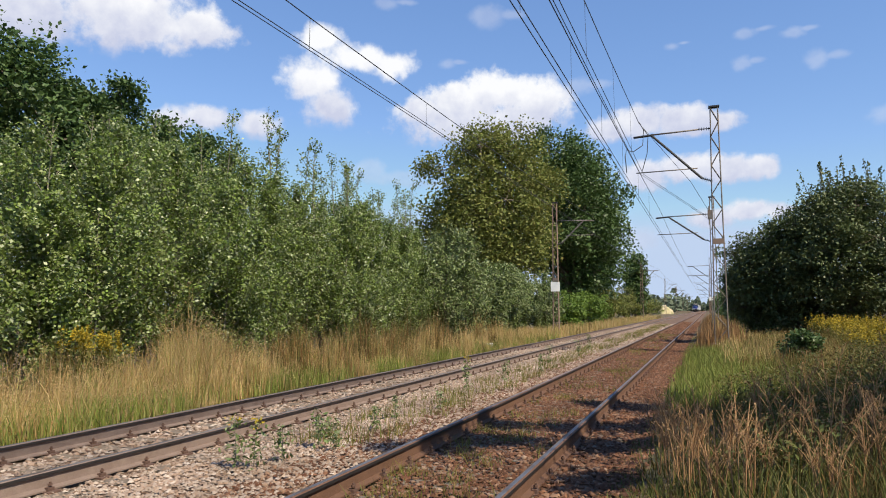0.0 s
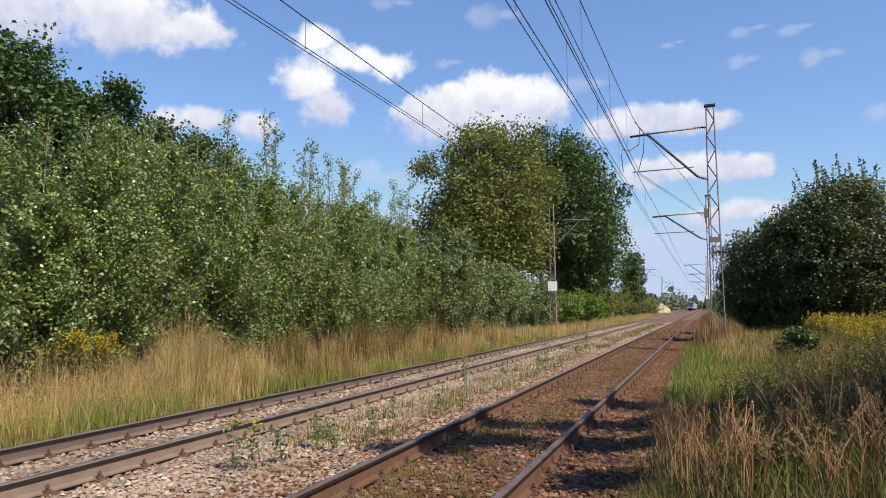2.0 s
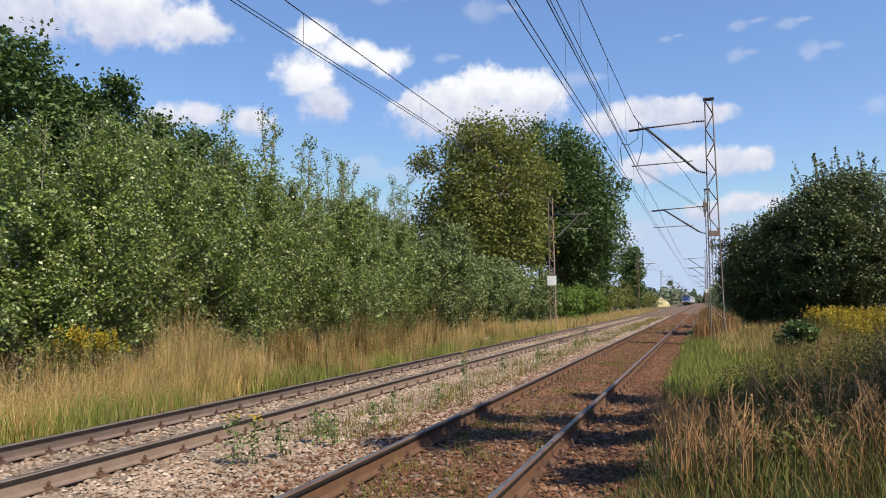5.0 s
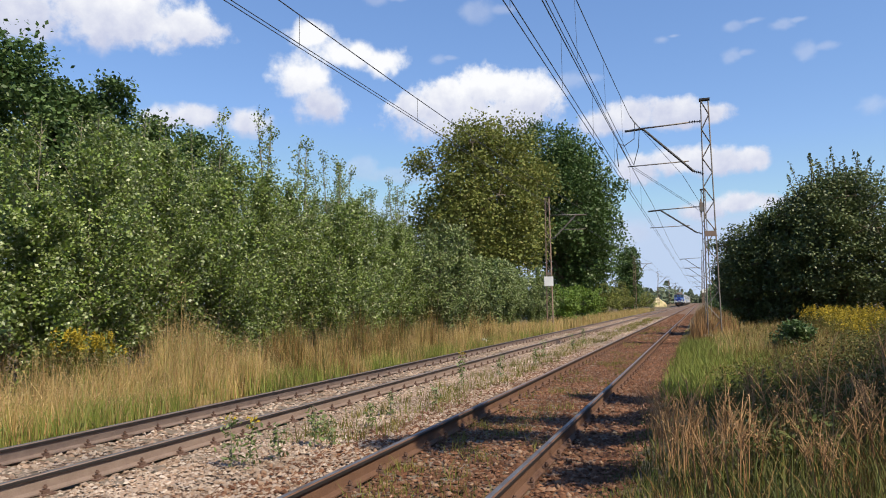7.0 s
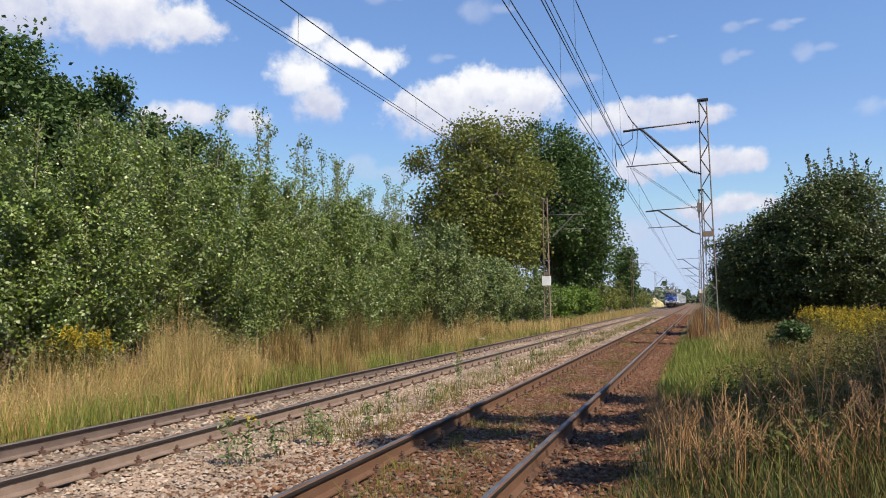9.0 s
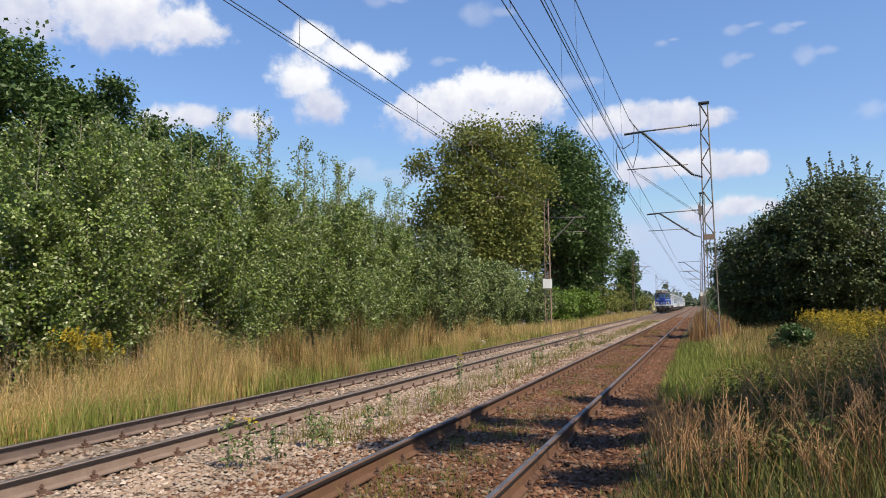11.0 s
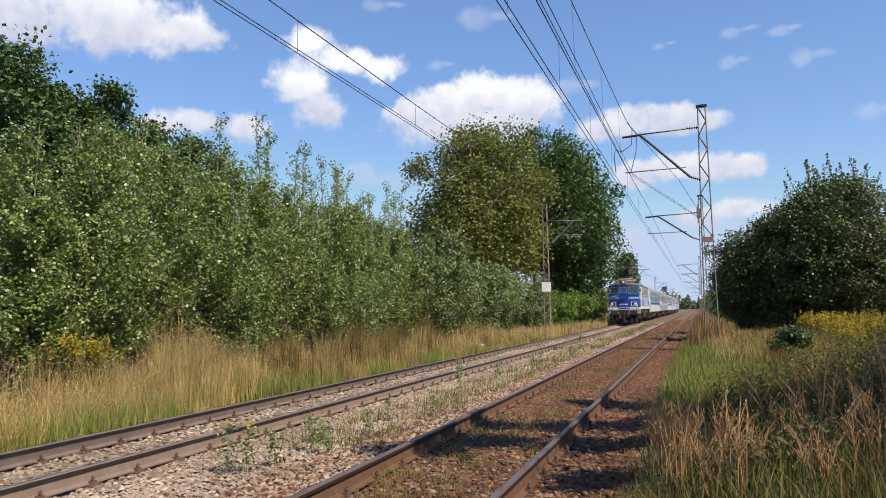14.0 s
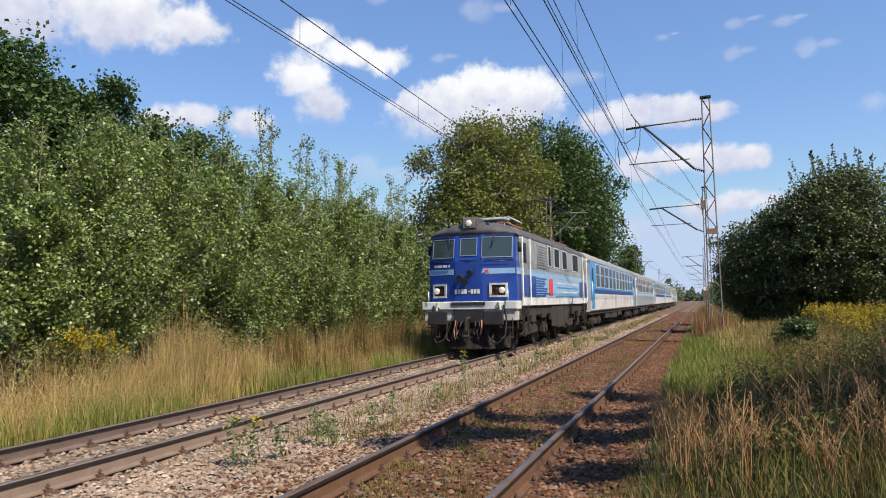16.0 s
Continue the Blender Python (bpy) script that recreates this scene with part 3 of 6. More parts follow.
def build_grass():
    lab = "tall dry straw-coloured grass beside the far track"
    def stand(n, tufts, x0, x1, y0, y1, r, tall, width, lean, material, text, plume, drop):
        """Tufts of differing height; some of their blades end in a drooping plume."""
        c = scatter(tufts, x0, x1, y0, y1, 1.1)
        size = rng.uniform(0.35, 1.0, tufts) * (0.95 + 0.25 * np.sin(c[:, 1] * 1.3 + 2 * np.sin(c[:, 1] * 0.37))) * np.where(rng.uniform(0, 1, tufts) < 0.2, 1.55, 1.0)
        k = rng.integers(0, tufts, n)
        xy = c[k] + rng.normal(0, r, (n, 2))
        ok = (xy[:, 0] > x0 - 0.1) & (xy[:, 0] < x1 + 0.05)
        xy, k = xy[ok], k[ok]
        h = np.interp(xy[:, 0], [-12.2, -10, -8.7, -8.35], [1.5, 1.25, 0.75, 0.3]) * size[k] * rng.uniform(0.5, 1.12, len(xy)) * tall
        tip, _ = blades("tall_grass", xy, h, width, lean, material, text)
        pick = rng.uniform(0, 1, len(tip)) < plume
        c, a = tip[pick], rng.uniform(0, 2 * np.pi, int(pick.sum()))
        u = np.tile(np.linspace(0, 1, 9), len(c))[:, None]
        d = np.repeat(np.c_[np.cos(a), np.sin(a), np.zeros(len(a))], 9, 0)
        p = np.repeat(c, 9, 0) + d * u * 0.2 * drop + np.array([0, 0, 1.0]) * (0.10 * (1 - drop) * (u * 2 - 1) + drop * (0.05 * u - 0.16 * u * u)) + rng.normal(0, 0.01, (len(u), 3))
        tagged(leaf_mesh("seed_heads", p, 0.028, M_PLUME, aspect=0.45), "feathery pale seed heads of the tall dry grass", "grass", kind="stuff")

    stand(29000, 420, -12.2, -8.35, 3, 36, 0.13, 1.0, 0.006, 0.3, M_STRAW, lab, 0.16, 0.2)
    stand(12000, 190, -12.0, -9.0, 3, 13, 0.2, 1.2, 0.006, 0.5, M_STRAW, "nodding pale grass with drooping plumes", 0.3, 1.0)
    stand(8000, 110, -12.2, -9.2, 13, 34, 0.16, 1.15, 0.007, 0.2, M_GRASS_DRY, "reddish brown dead grass under the aspens", 0.1, 0.2)
    xy = clumped(18000, -12, -8.3, 3, 40, 1.2, 360, 0.22)
    blades("green_grass", xy, rng.uniform(0.25, 0.65, len(xy)), 0.008, 0.5, M_GRASS_FRESH, "green grass between the dry straw")
    xy = clumped(16000, -11.6, -8.4, 34, 140, 1.5, 700, 0.3)
    blades("tall_grass", xy, rng.uniform(0.4, 1.0, len(xy)), 0.014, 0.3, M_STRAW, "dry and green grass along the far track")
    # meadow beside the near track
    xy = clumped(24000, -0.85, 5.5, 4.6, 40, 1.6, 900, 0.13)
    h = np.interp(xy[:, 0], [-0.9, -0.3, 0.4, 2, 5], [0.08, 0.25, 0.42, 0.58, 0.7]) * rng.uniform(0.2, 1.25, len(xy))
    blades("meadow_grass", xy, h, 0.0055, 0.85, M_GRASS_DRY, "brown and olive rank grass beside the near track")
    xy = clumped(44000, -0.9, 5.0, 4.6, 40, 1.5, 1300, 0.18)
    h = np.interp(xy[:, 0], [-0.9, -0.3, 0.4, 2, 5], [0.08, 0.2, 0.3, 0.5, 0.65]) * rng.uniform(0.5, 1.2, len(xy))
    # shade is painted in: darker grass colour inside the trees' shadow
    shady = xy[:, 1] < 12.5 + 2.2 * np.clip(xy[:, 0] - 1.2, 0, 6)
    blades("green_grass", xy[shady], h[shady], 0.007, 0.6, M_GRASS_SHADED, "green rank grass in a shade-darkened colour beside the near track")
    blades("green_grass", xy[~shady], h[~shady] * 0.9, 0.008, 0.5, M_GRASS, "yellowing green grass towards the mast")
    # brighter grass colour carries the sunlight of this strip
    xy = clumped(15000, -0.6, 1.5, 10.8, 24, 1.2, 260, 0.2)
    blades("bright_grass", xy, rng.uniform(0.12, 0.42, len(xy)), 0.008, 0.6, M_GRASS_FRESH, "fresh green grass at the mast foot, brightened for the sunlit strip")
    xy = clumped(6000, 0.3, 3.6, 17, 32, 1.0, 240, 0.2)
    blades("meadow_grass", xy, rng.uniform(0.25, 0.6, len(xy)), 0.009, 0.4, M_STRAW, "golden dry grass round the mast foot")
    xy = clumped(30000, 0.2, 5.0, 6.0, 24, 1.3, 520, 0.2)
    xy = xy[xy[:, 1] < 12.5 + 2.5 * np.clip(xy[:, 0] - 1.2, 0, 6)]
    c = np.c_[xy, ground_z(xy[:, 0]) + rng.uniform(0.02, 1, len(xy)) ** 0.8 * np.interp(xy[:, 0], [0.2, 2, 5], [0.35, 0.65, 0.85])]
    tagged(leaf_mesh("meadow_herbs", c, 0.06, M_LEAF_WEED, aspect=0.4), "leafy green herbs among the rank grass", "herbs", kind="stuff")
    xy = clumped(14000, 0.2, 16, 30, 120, 1.4, 500, 0.4)
    blades("meadow_grass", xy, rng.uniform(0.4, 1.1, len(xy)) * np.interp(xy[:, 0], [1.0, 1.8], [1.0, 0.4]), 0.015, 0.35, M_STRAW, "dry straw-coloured meadow grass")
    xy = clumped(9500, -5.2, -3.8, 7.5, 75, 1.25, 420, 0.12)
    blades("low_weeds", xy, rng.uniform(0.05, 0.3, len(xy)), 0.006, 0.7, M_GRASS, "sparse green grass between the two tracks")
    xy = clumped(5000, -3.0, -1.7, 5, 45, 1.4, 80, 0.12)
    blades("low_weeds", xy, rng.uniform(0.04, 0.2, len(xy)), 0.005, 0.8, M_GRASS, "small green weeds between the near rails")


build_grass()


# ---- masts and wires ----
def lattice_mast(at, H, w0, w1, label, group, material=None, foot=True):
    """Two channel legs, tapering upwards, with zigzag lacing between them."""
    material = material or M_STEEL
    t = thing("catenary_mast", at, label, "mast", group)
    for s in (-1, 1):
        bm = bmesh.new()
        for d in (-1, 1):
            rod(bm, (s * w0, d * 0.11, -0.1), (s * w1, d * 0.09, H), 0.022, sides=4)
        bmesh.ops.create_cube(bm, size=1, matrix=Matrix.Translation((s * (w0 + w1) / 2, 0, H / 2)) @ Matrix.Rotation(math.atan2(s * (w1 - w0), H), 4, "Y") @ Matrix.Diagonal((0.016, 0.2, H, 1)))
        part("leg", bm, material, t)
    n = 16
    for i in range(n):
        z0, z1 = H * i / n, H * (i + 1) / n
        a, b = w0 + (w1 - w0) * i / n, w0 + (w1 - w0) * (i + 1) / n
        s = 1 if i % 2 else -1
        bm = bmesh.new()
        for d in (-0.1, 0.1):
            rod(bm, (s * a, d, z0), (-s * b, d, z1), 0.013, sides=4)
        part("lacing_bar", bm, material, t)
    box_part("cap", (-w1 - 0.06, w1 + 0.06, -0.13, 0.13, H, H + 0.06), M_STEEL_DARK, t)
    if foot:
        box_part("foundation", (-w0 - 0.2, w0 + 0.2, -0.3, 0.3, -0.6, 0.02), M_CONCRETE, t, "weathered concrete foundation", 0.04)
    return t


def insulator(name, a, b, parent):
    a, b = Vector(a), Vector(b)
    bm = bmesh.new()
    rod(bm, a, b, 0.02, sides=8)
    for i in range(5):
        p = a.lerp(b, (i + 0.6) / 5.2)
        q = a.lerp(b, (i + 0.9) / 5.2)
        rod(bm, p, q, 0.075, 0.04, 10)
    return part(name, bm, M_STEEL_DARK, parent, "dark ribbed insulator")


def cantilever(mast, x0, reach, zt, zl, zs, sgn, strut=None):
    """Tie, strut and steady arm from the mast at x0 out to reach (mast's own space); sgn: side of the arms."""
    c = tagged(thing("cantilever"), "")
    c.parent = mast
    xi = x0 + sgn * 0.45
    insulator("insulator", (x0, 0, zt), (xi, 0, zt + 0.01), c)
    insulator("insulator", (x0, 0, zl), (xi - sgn * 0.1, 0, zl + 0.12), c)
    rod_part("top_tie", (xi, 0, zt), (reach - sgn * 0.6, 0, zt - 0.05), 0.03, M_STEEL, c, "grey tie rod")
    bm = bmesh.new()
    rod(bm, (xi - sgn * 0.1, 0, zl + 0.12), (reach - sgn * 0.55, 0, zt - 0.07), 0.045)
    rod(bm, (reach - sgn * 0.6, 0, zt - 0.06), (reach + sgn * 0.12, 0, zt - 0.1), 0.045)
    part("strut", bm, strut or M_STEEL_DARK, c, "pale weathered strut" if strut else "dark steel strut")
    k = (zs - zl) / (zt - zl)
    xs = x0 + (reach - x0) * k * 0.72
    rod_part("steady_arm", (xs, 0, zs), (reach + sgn * 0.05, 0, zs - 0.03), 0.022, M_STEEL, c)
    return c


def wire(name, pts, r, label):
    v, f = tubes([(np.array(pts, float), np.full(len(pts), r))], 5)
    return tagged(mesh_np(name, v, f, M_WIRE, smooth=True), label, "wire")


def build_line():
    gr = "catenary masts of the near track"
    a = lattice_mast((0.42, 26.5, 0.2), 8.75, 0.235, 0.13, "tapered lattice catenary mast with peeling grey paint", gr)
    cantilever(a, -0.13, -2.8, 7.97, 5.98, 6.5, -1)
    box_part("notice_plate", (-0.19, 0.19, -0.14, -0.12, 3.62, 3.82), M_STEEL_RUST, a, "faded rusty plate")
    b = lattice_mast((0.34, 39.0, 0.1), 7.4, 0.16, 0.1, "slim grey catenary mast with wire anchors", gr)
    cantilever(b, -0.1, -2.8, 6.5, 5.0, 5.5, -1)
    bm = bmesh.new()
    box(bm, -0.22, 0.05, -0.2, -0.12, 6.2, 6.7, 0.01)
    rod(bm, (-0.15, -0.16, 5.9), (-0.15, -0.16, 6.9), 0.03)
    part("wire_anchor", bm, M_STEEL, b)
    for y in (99, 128, 171, 231, 291):
        m = lattice_mast((0.4, y, 0.0), 8.4, 0.14, 0.1, "distant catenary mast beside the near track", gr, M_STEEL_RUST, False)
        cantilever(m, -0.1, -2.8, 7.4, 5.8, 6.1, -1)
        if y == 99:
            box_part("sign_plate", (-0.25, 0.25, -0.2, -0.18, 2.6, 3.1), M_WHITE, m, "blank white square sign plate")
    gl = "catenary masts of the far track"
    for y in (44, 106, 166, 225, 281, 341):
        m = lattice_mast((-9.35, y, -0.42), 8.9, 0.2, 0.13, "thin brown lattice catenary mast beside the far track", gl, M_STEEL_RUST)
        cantilever(m, 0.12, 2.45, 7.7, 6.1, 6.7, 1, M_STEEL)
        if y == 44:
            box_part("sign_plate", (-0.27, 0.33, -0.27, -0.25, 3.0, 3.62), M_WHITE, m, "blank white square sign plate", 0.006)
            box_part("sign_topper", (-0.1, 0.16, -0.27, -0.25, 3.7, 3.9), M_STEEL, m)
    # near track, first system: running wires
    def run(y0, y1, n=26):
        return np.linspace(y0, y1, n)
    masts1 = [-26, 39, 99, 128, 171, 231, 291]
    for dx in (-0.05, 0.05):
        wire("contact_wire", [(-2.32 + dx, y, 5.61) for y in run(-40, 300, 60)], 0.0085, "taut copper contact wire over the near track")
    pts = []
    for p, q in zip(masts1, masts1[1:]):
        for y in np.linspace(p, q, 14)[:-1]:
            u = (y - p) / (q - p)
            pts.append((-2.32, y, 6.9 - 0.3 * 4 * u * (1 - u) * min(1.0, (q - p) / 60)))
    wire("messenger_wire", pts, 0.011, "sagging messenger wire over the near track")
    # second system, which ends at the slim mast
    top = [(-2.28, y, 8.62 - 0.9 * (1 - ((y + 6) / 32.5) ** 2)) for y in run(-38, 26.5)]
    wire("messenger_wire", top + [(-0.6, 34, 7.55), (0.2, 39, 6.75)], 0.011, "messenger wire led away to the anchor mast")
    for dx in (-0.05, 0.05):
        wire("contact_wire", [(-2.22 + dx, y, 6.62) for y in run(-40, 26.5)] + [(0.2 + dx, 39, 6.35)], 0.0085, "raised contact wire led away to the anchor mast")
    for y in (9.6, 14.0, 18.6, 23.0):
        z = 8.62 - 0.9 * (1 - ((y + 6) / 32.5) ** 2)
        wire("dropper", [(-2.24, y, 6.62), (-2.27, y, z)], 0.004, "thin vertical dropper wire")
    for y in (8.8, 12.6, 16.6, 21.0, 26.0, 31.0):
        wire("dropper", [(-2.32, y, 5.57), (-2.32, y, 6.91 - 1.2 * (y + 26) / 65 * (1 - (y + 26) / 65))], 0.004, "thin vertical dropper wire")
    # jumper cables at the tension mast
    wire("jumper_cable", [(-2.26, 26.3, 8.6), (-2.1, 26.3, 8.3), (-2.15, 26.3, 7.7), (-2.5, 26.2, 7.45), (-2.75, 26.2, 7.55), (-2.8, 26.2, 7.3), (-2.75, 26.2, 6.65)], 0.018, "dark looped jumper cable")
    wire("jumper_cable", [(-2.2, 26.4, 8.5), (-1.95, 26.4, 8.1), (-2.0, 26.4, 7.4), (-2.2, 26.4, 6.7)], 0.014, "dark looped jumper cable")
    # far track
    masts2 = [-18, 44, 106, 166, 225, 281, 341]
    for dx in (-0.05, 0.05):
        wire("contact_wire", [(-6.8 + dx, y, 6.3) for y in run(-40, 300, 60)], 0.0085, "taut copper contact wire over the far track")
    pts = []
    for p, q in zip(masts2, masts2[1:]):
        for y in np.linspace(p, q, 14)[:-1]:
            u = (y - p) / (q - p)
            pts.append((-6.8, y, 7.41 - 0.52 * 4 * u * (1 - u)))
    wire("messenger_wire", pts, 0.011, "sagging messenger wire over the far track")
    for y in (10.4, 16.0, 19.0, 24.0, 30.0):
        wire("dropper", [(-6.8, y, 6.29), (-6.8, y, 7.42 - 2.08 * (y + 18) / 62 * (1 - (y + 18) / 62))], 0.005, "thin vertical dropper wire")


build_line()


# ---- clouds ----
def cloud_material(seed, puffs, base, crisp):
    """Billows (right, up, half width, half height in degrees) run together, broken by noise, over a flat soft base."""
    m, nt, N, bs, L = nodes_of("cloud")
    N.remove(bs)

    def calc(op, a, b=None, c=None):
        n = N.new("ShaderNodeMath")
        n.operation = op
        for k, v in enumerate((a, b, c)):
            if isinstance(v, (int, float)):
                n.inputs[k].default_value = v
            elif v is not None:
                L.new(v, n.inputs[k])
        return n.outputs[0]

    def noise(scale, detail, w):
        n = N.new("ShaderNodeTexNoise")
        n.noise_dimensions = "4D"
        n.inputs["W"].default_value, n.inputs["Scale"].default_value, n.inputs["Detail"].default_value = w, scale, detail
        n.inputs["Roughness"].default_value = 0.56
        L.new(tc.outputs["Object"], n.inputs["Vector"])
        return n.outputs["Fac"]

    def step(v, lo, hi):
        n = N.new("ShaderNodeMapRange")
        n.interpolation_type = "SMOOTHSTEP"
        n.inputs[1].default_value, n.inputs[2].default_value = lo, hi
        L.new(v, n.inputs[0])
        return n.outputs[0]

    tc, sep = N.new("ShaderNodeTexCoord"), N.new("ShaderNodeSeparateXYZ")
    L.new(tc.outputs["Object"], sep.inputs[0])
    x, y = sep.outputs["X"], sep.outputs["Y"]
    whole = None
    for cx, cy, rx, ry in puffs:
        dx = calc("MULTIPLY", calc("SUBTRACT", x, cx), 1 / rx)
        dy = calc("MULTIPLY", calc("SUBTRACT", y, cy), 1 / ry)
        d = calc("SUBTRACT", 1.0, calc("SQRT", calc("ADD", calc("MULTIPLY", dx, dx), calc("MULTIPLY", dy, dy))))
        whole = d if whole is None else calc("SMOOTH_MAX", whole, d, 0.25)
    rough = calc("ADD", calc("MULTIPLY_ADD", noise(0.42, 9, seed), 1.7, -0.85), calc("MULTIPLY_ADD", noise(1.5, 6, seed + 3), 0.5, -0.25))
    tot = calc("ADD", whole, rough)
    cut = step(calc("MULTIPLY_ADD", noise(0.5, 5, seed + 7), 1.6, y), base + 0.2, base + 1.6)
    alpha = calc("MULTIPLY", calc("MULTIPLY", step(tot, -0.06, crisp), cut), 0.96 if crisp < 0.6 else 0.26)
    lit = calc("ADD", calc("MULTIPLY_ADD", noise(0.55, 7, seed + 11), 1.1, -0.32), calc("MULTIPLY", calc("SUBTRACT", y, base + 1.7), 0.15))
    ramp = N.new("ShaderNodeValToRGB")
    e = ramp.color_ramp.elements
    e[0].position, e[0].color = 0.12, (0.60, 0.63, 0.78, 1)
    e[1].position, e[1].color = 0.72, (0.97, 0.97, 0.98, 1)
    L.new(lit, ramp.inputs[0])
    em, tr, mx = N.new("ShaderNodeEmission"), N.new("ShaderNodeBsdfTransparent"), N.new("ShaderNodeMixShader")
    em.inputs[1].default_value = 0.96
    L.new(ramp.outputs[0], em.inputs[0])
    L.new(alpha, mx.inputs[0])
    L.new(tr.outputs[0], mx.inputs[1])
    L.new(em.outputs[0], mx.inputs[2])
    L.new(mx.outputs[0], N["Material Output"].inputs["Surface"])
    return m


def cloud(yaw, up, seed, puffs, base, crisp=0.46, dist=3500):
    """A far cloud centred so many degrees left of the track and so many up; its own space is in degrees."""
    a, b = radians(yaw), radians(up)
    d = Vector((-math.sin(a) * math.cos(b), math.cos(a) * math.cos(b), math.sin(b)))
    lo = (min(p[0] - 1.5 * p[2] for p in puffs), min(p[1] - 1.5 * p[3] for p in puffs))
    hi = (max(p[0] + 1.5 * p[2] for p in puffs), max(p[1] + 1.5 * p[3] for p in puffs))
    X, Y = np.meshgrid(np.linspace(lo[0], hi[0], 5), np.linspace(lo[1], hi[1], 5))
    v = np.stack([X, Y, np.zeros_like(X)], -1).reshape(-1, 3)
    i = np.arange(20).reshape(4, 5)[:, :4].ravel()
    f = np.stack([i, i + 1, i + 6, i + 5], -1)
    ob = mesh_np("cloud", v, f, cloud_material(seed, puffs, base, crisp))
    k = dist * math.tan(radians(1))
    ob.matrix_basis = look(Vector(EYE) + d * dist, EYE) @ pose(0, 0, 0, 0, 180, 0) @ Matrix.Diagonal((k, k, 1, 1))
    thin = crisp >= 0.6
    return tagged(ob, "thin torn wisp of white cloud" if thin else "white fair-weather cumulus cloud with grey underside", "cloud", "fair-weather clouds", "structure")


def build_clouds():
    cloud(48.6, 21.2, 1.0, [(-6.0, 0.2, 5.0, 2.8), (0.5, 0.9, 6.4, 3.2), (6.0, 1.0, 3.6, 1.5)], -2.2)
    cloud(30.5, 19.5, 2.0, [(-1.8, 2.7, 2.3, 1.2), (1.0, 1.4, 3.4, 1.4), (4.4, 0.9, 2.0, 1.3), (-2.4, -0.6, 2.8, 2.2), (-1.0, -2.6, 2.6, 2.0)], -4.8, 0.58)
    cloud(17.8, 16.8, 3.0, [(-5.4, 0.0, 2.6, 1.6), (-2.4, 0.8, 3.0, 1.9), (0.8, 1.3, 3.6, 2.2), (4.2, 0.6, 3.2, 2.0), (-0.5, -0.9, 8.0, 2.4)], -3.0)
    cloud(4.2, 14.6, 4.0, [(-3.4, 0.2, 2.4, 1.1), (-0.6, 0.6, 2.8, 1.6), (2.6, 0.5, 2.6, 1.4), (5.2, 0.2, 2.0, 0.9)], -1.5)
    cloud(0.0, 10.7, 5.0, [(-4.6, 0.2, 2.6, 1.4), (-1.4, 0.6, 3.0, 1.3), (1.6, 0.3, 2.8, 1.3), (4.2, 0.4, 1.8, 1.1)], -1.7)
    cloud(-2.8, 7.2, 6.0, [(-2.4, 0.0, 2.4, 1.0), (0.4, 0.4, 2.2, 1.0), (2.4, 0.3, 1.5, 0.9)], -1.7, 0.5)
    cloud(42.6, 15.0, 7.0, [(-1.4, -0.2, 2.2, 1.2), (1.2, 0.2, 2.4, 1.3), (5.2, 0.2, 2.2, 1.5)], -2.2, 0.58)
    cloud(26.5, 11.3, 8.0, [(-1.6, 0.4, 1.8, 1.1), (1.6, -0.3, 2.8, 0.8), (4.6, -0.6, 2.0, 0.5)], -1.9, 0.62)
    cloud(4.8, 5.6, 9.0, [(0.0, 0.0, 1.2, 1.1)], -1.6, 0.7)
    for yaw, up, seed, w, h in ((16.8, 24.0, 21, 2.2, 1.0), (26.0, 25.0, 22, 1.6, 0.6), (-8.8, 18.2, 23, 1.4, 0.9), (-3.5, 18.7, 24, 1.2, 0.7), (-7.2, 20.4, 25, 1.3, 0.5), (-3.9, 20.9, 26, 1.5, 0.5), (-12.9, 13.7, 27, 1.8, 0.9), (9.5, 18.2, 28, 2.2, 0.8), (20.8, 20.4, 29, 1.2, 0.5), (1.8, 20.7, 30, 1.0, 0.4)):
        cloud(yaw, up, float(seed), [(-w * 0.3, 0.1, w * 0.8, h), (w * 0.5, 0.25, w * 0.7, h * 0.5)], -2.5, 0.8)


build_clouds()


# ---- plants along the line ----
def leafy_stem(name, H, n, leaf, material, head=None, head_n=0, head_size=0.03, spread=0.05):
    """An upright weed: a stalk, leaves along it and, where it blooms, a loose flower head."""
    t = thing(name)
    pts = np.array([[0, 0, -0.05], [0.01, 0.01, H * 0.4], [rng.uniform(-0.04, 0.04), rng.uniform(-0.04, 0.04), H]])
    v, f = tubes([(pts, [0.006, 0.005, 0.003])], 5)
    mesh_np("stalk", v, f, M_STEM_PALE, t, smooth=True)
    z = rng.uniform(0.05, 0.95, n)
    c = np.c_[np.interp(z, [0, 0.4, 1], pts[:, 0]), np.interp(z, [0, 0.4, 1], pts[:, 1]), z * H] + rng.normal(0, spread, (n, 3)) * [1, 1, 0.3]
    leaf_mesh("foliage", c, leaf, material, t, aspect=0.4)
    if head:
        c = pts[-1] + rng.normal(0, 1, (head_n, 3)) * [0.05, 0.05, 0.03]
        tagged(leaf_mesh("flower_head", c, head_size, head, t, "yellow flower head"), kind="stuff")
    return t


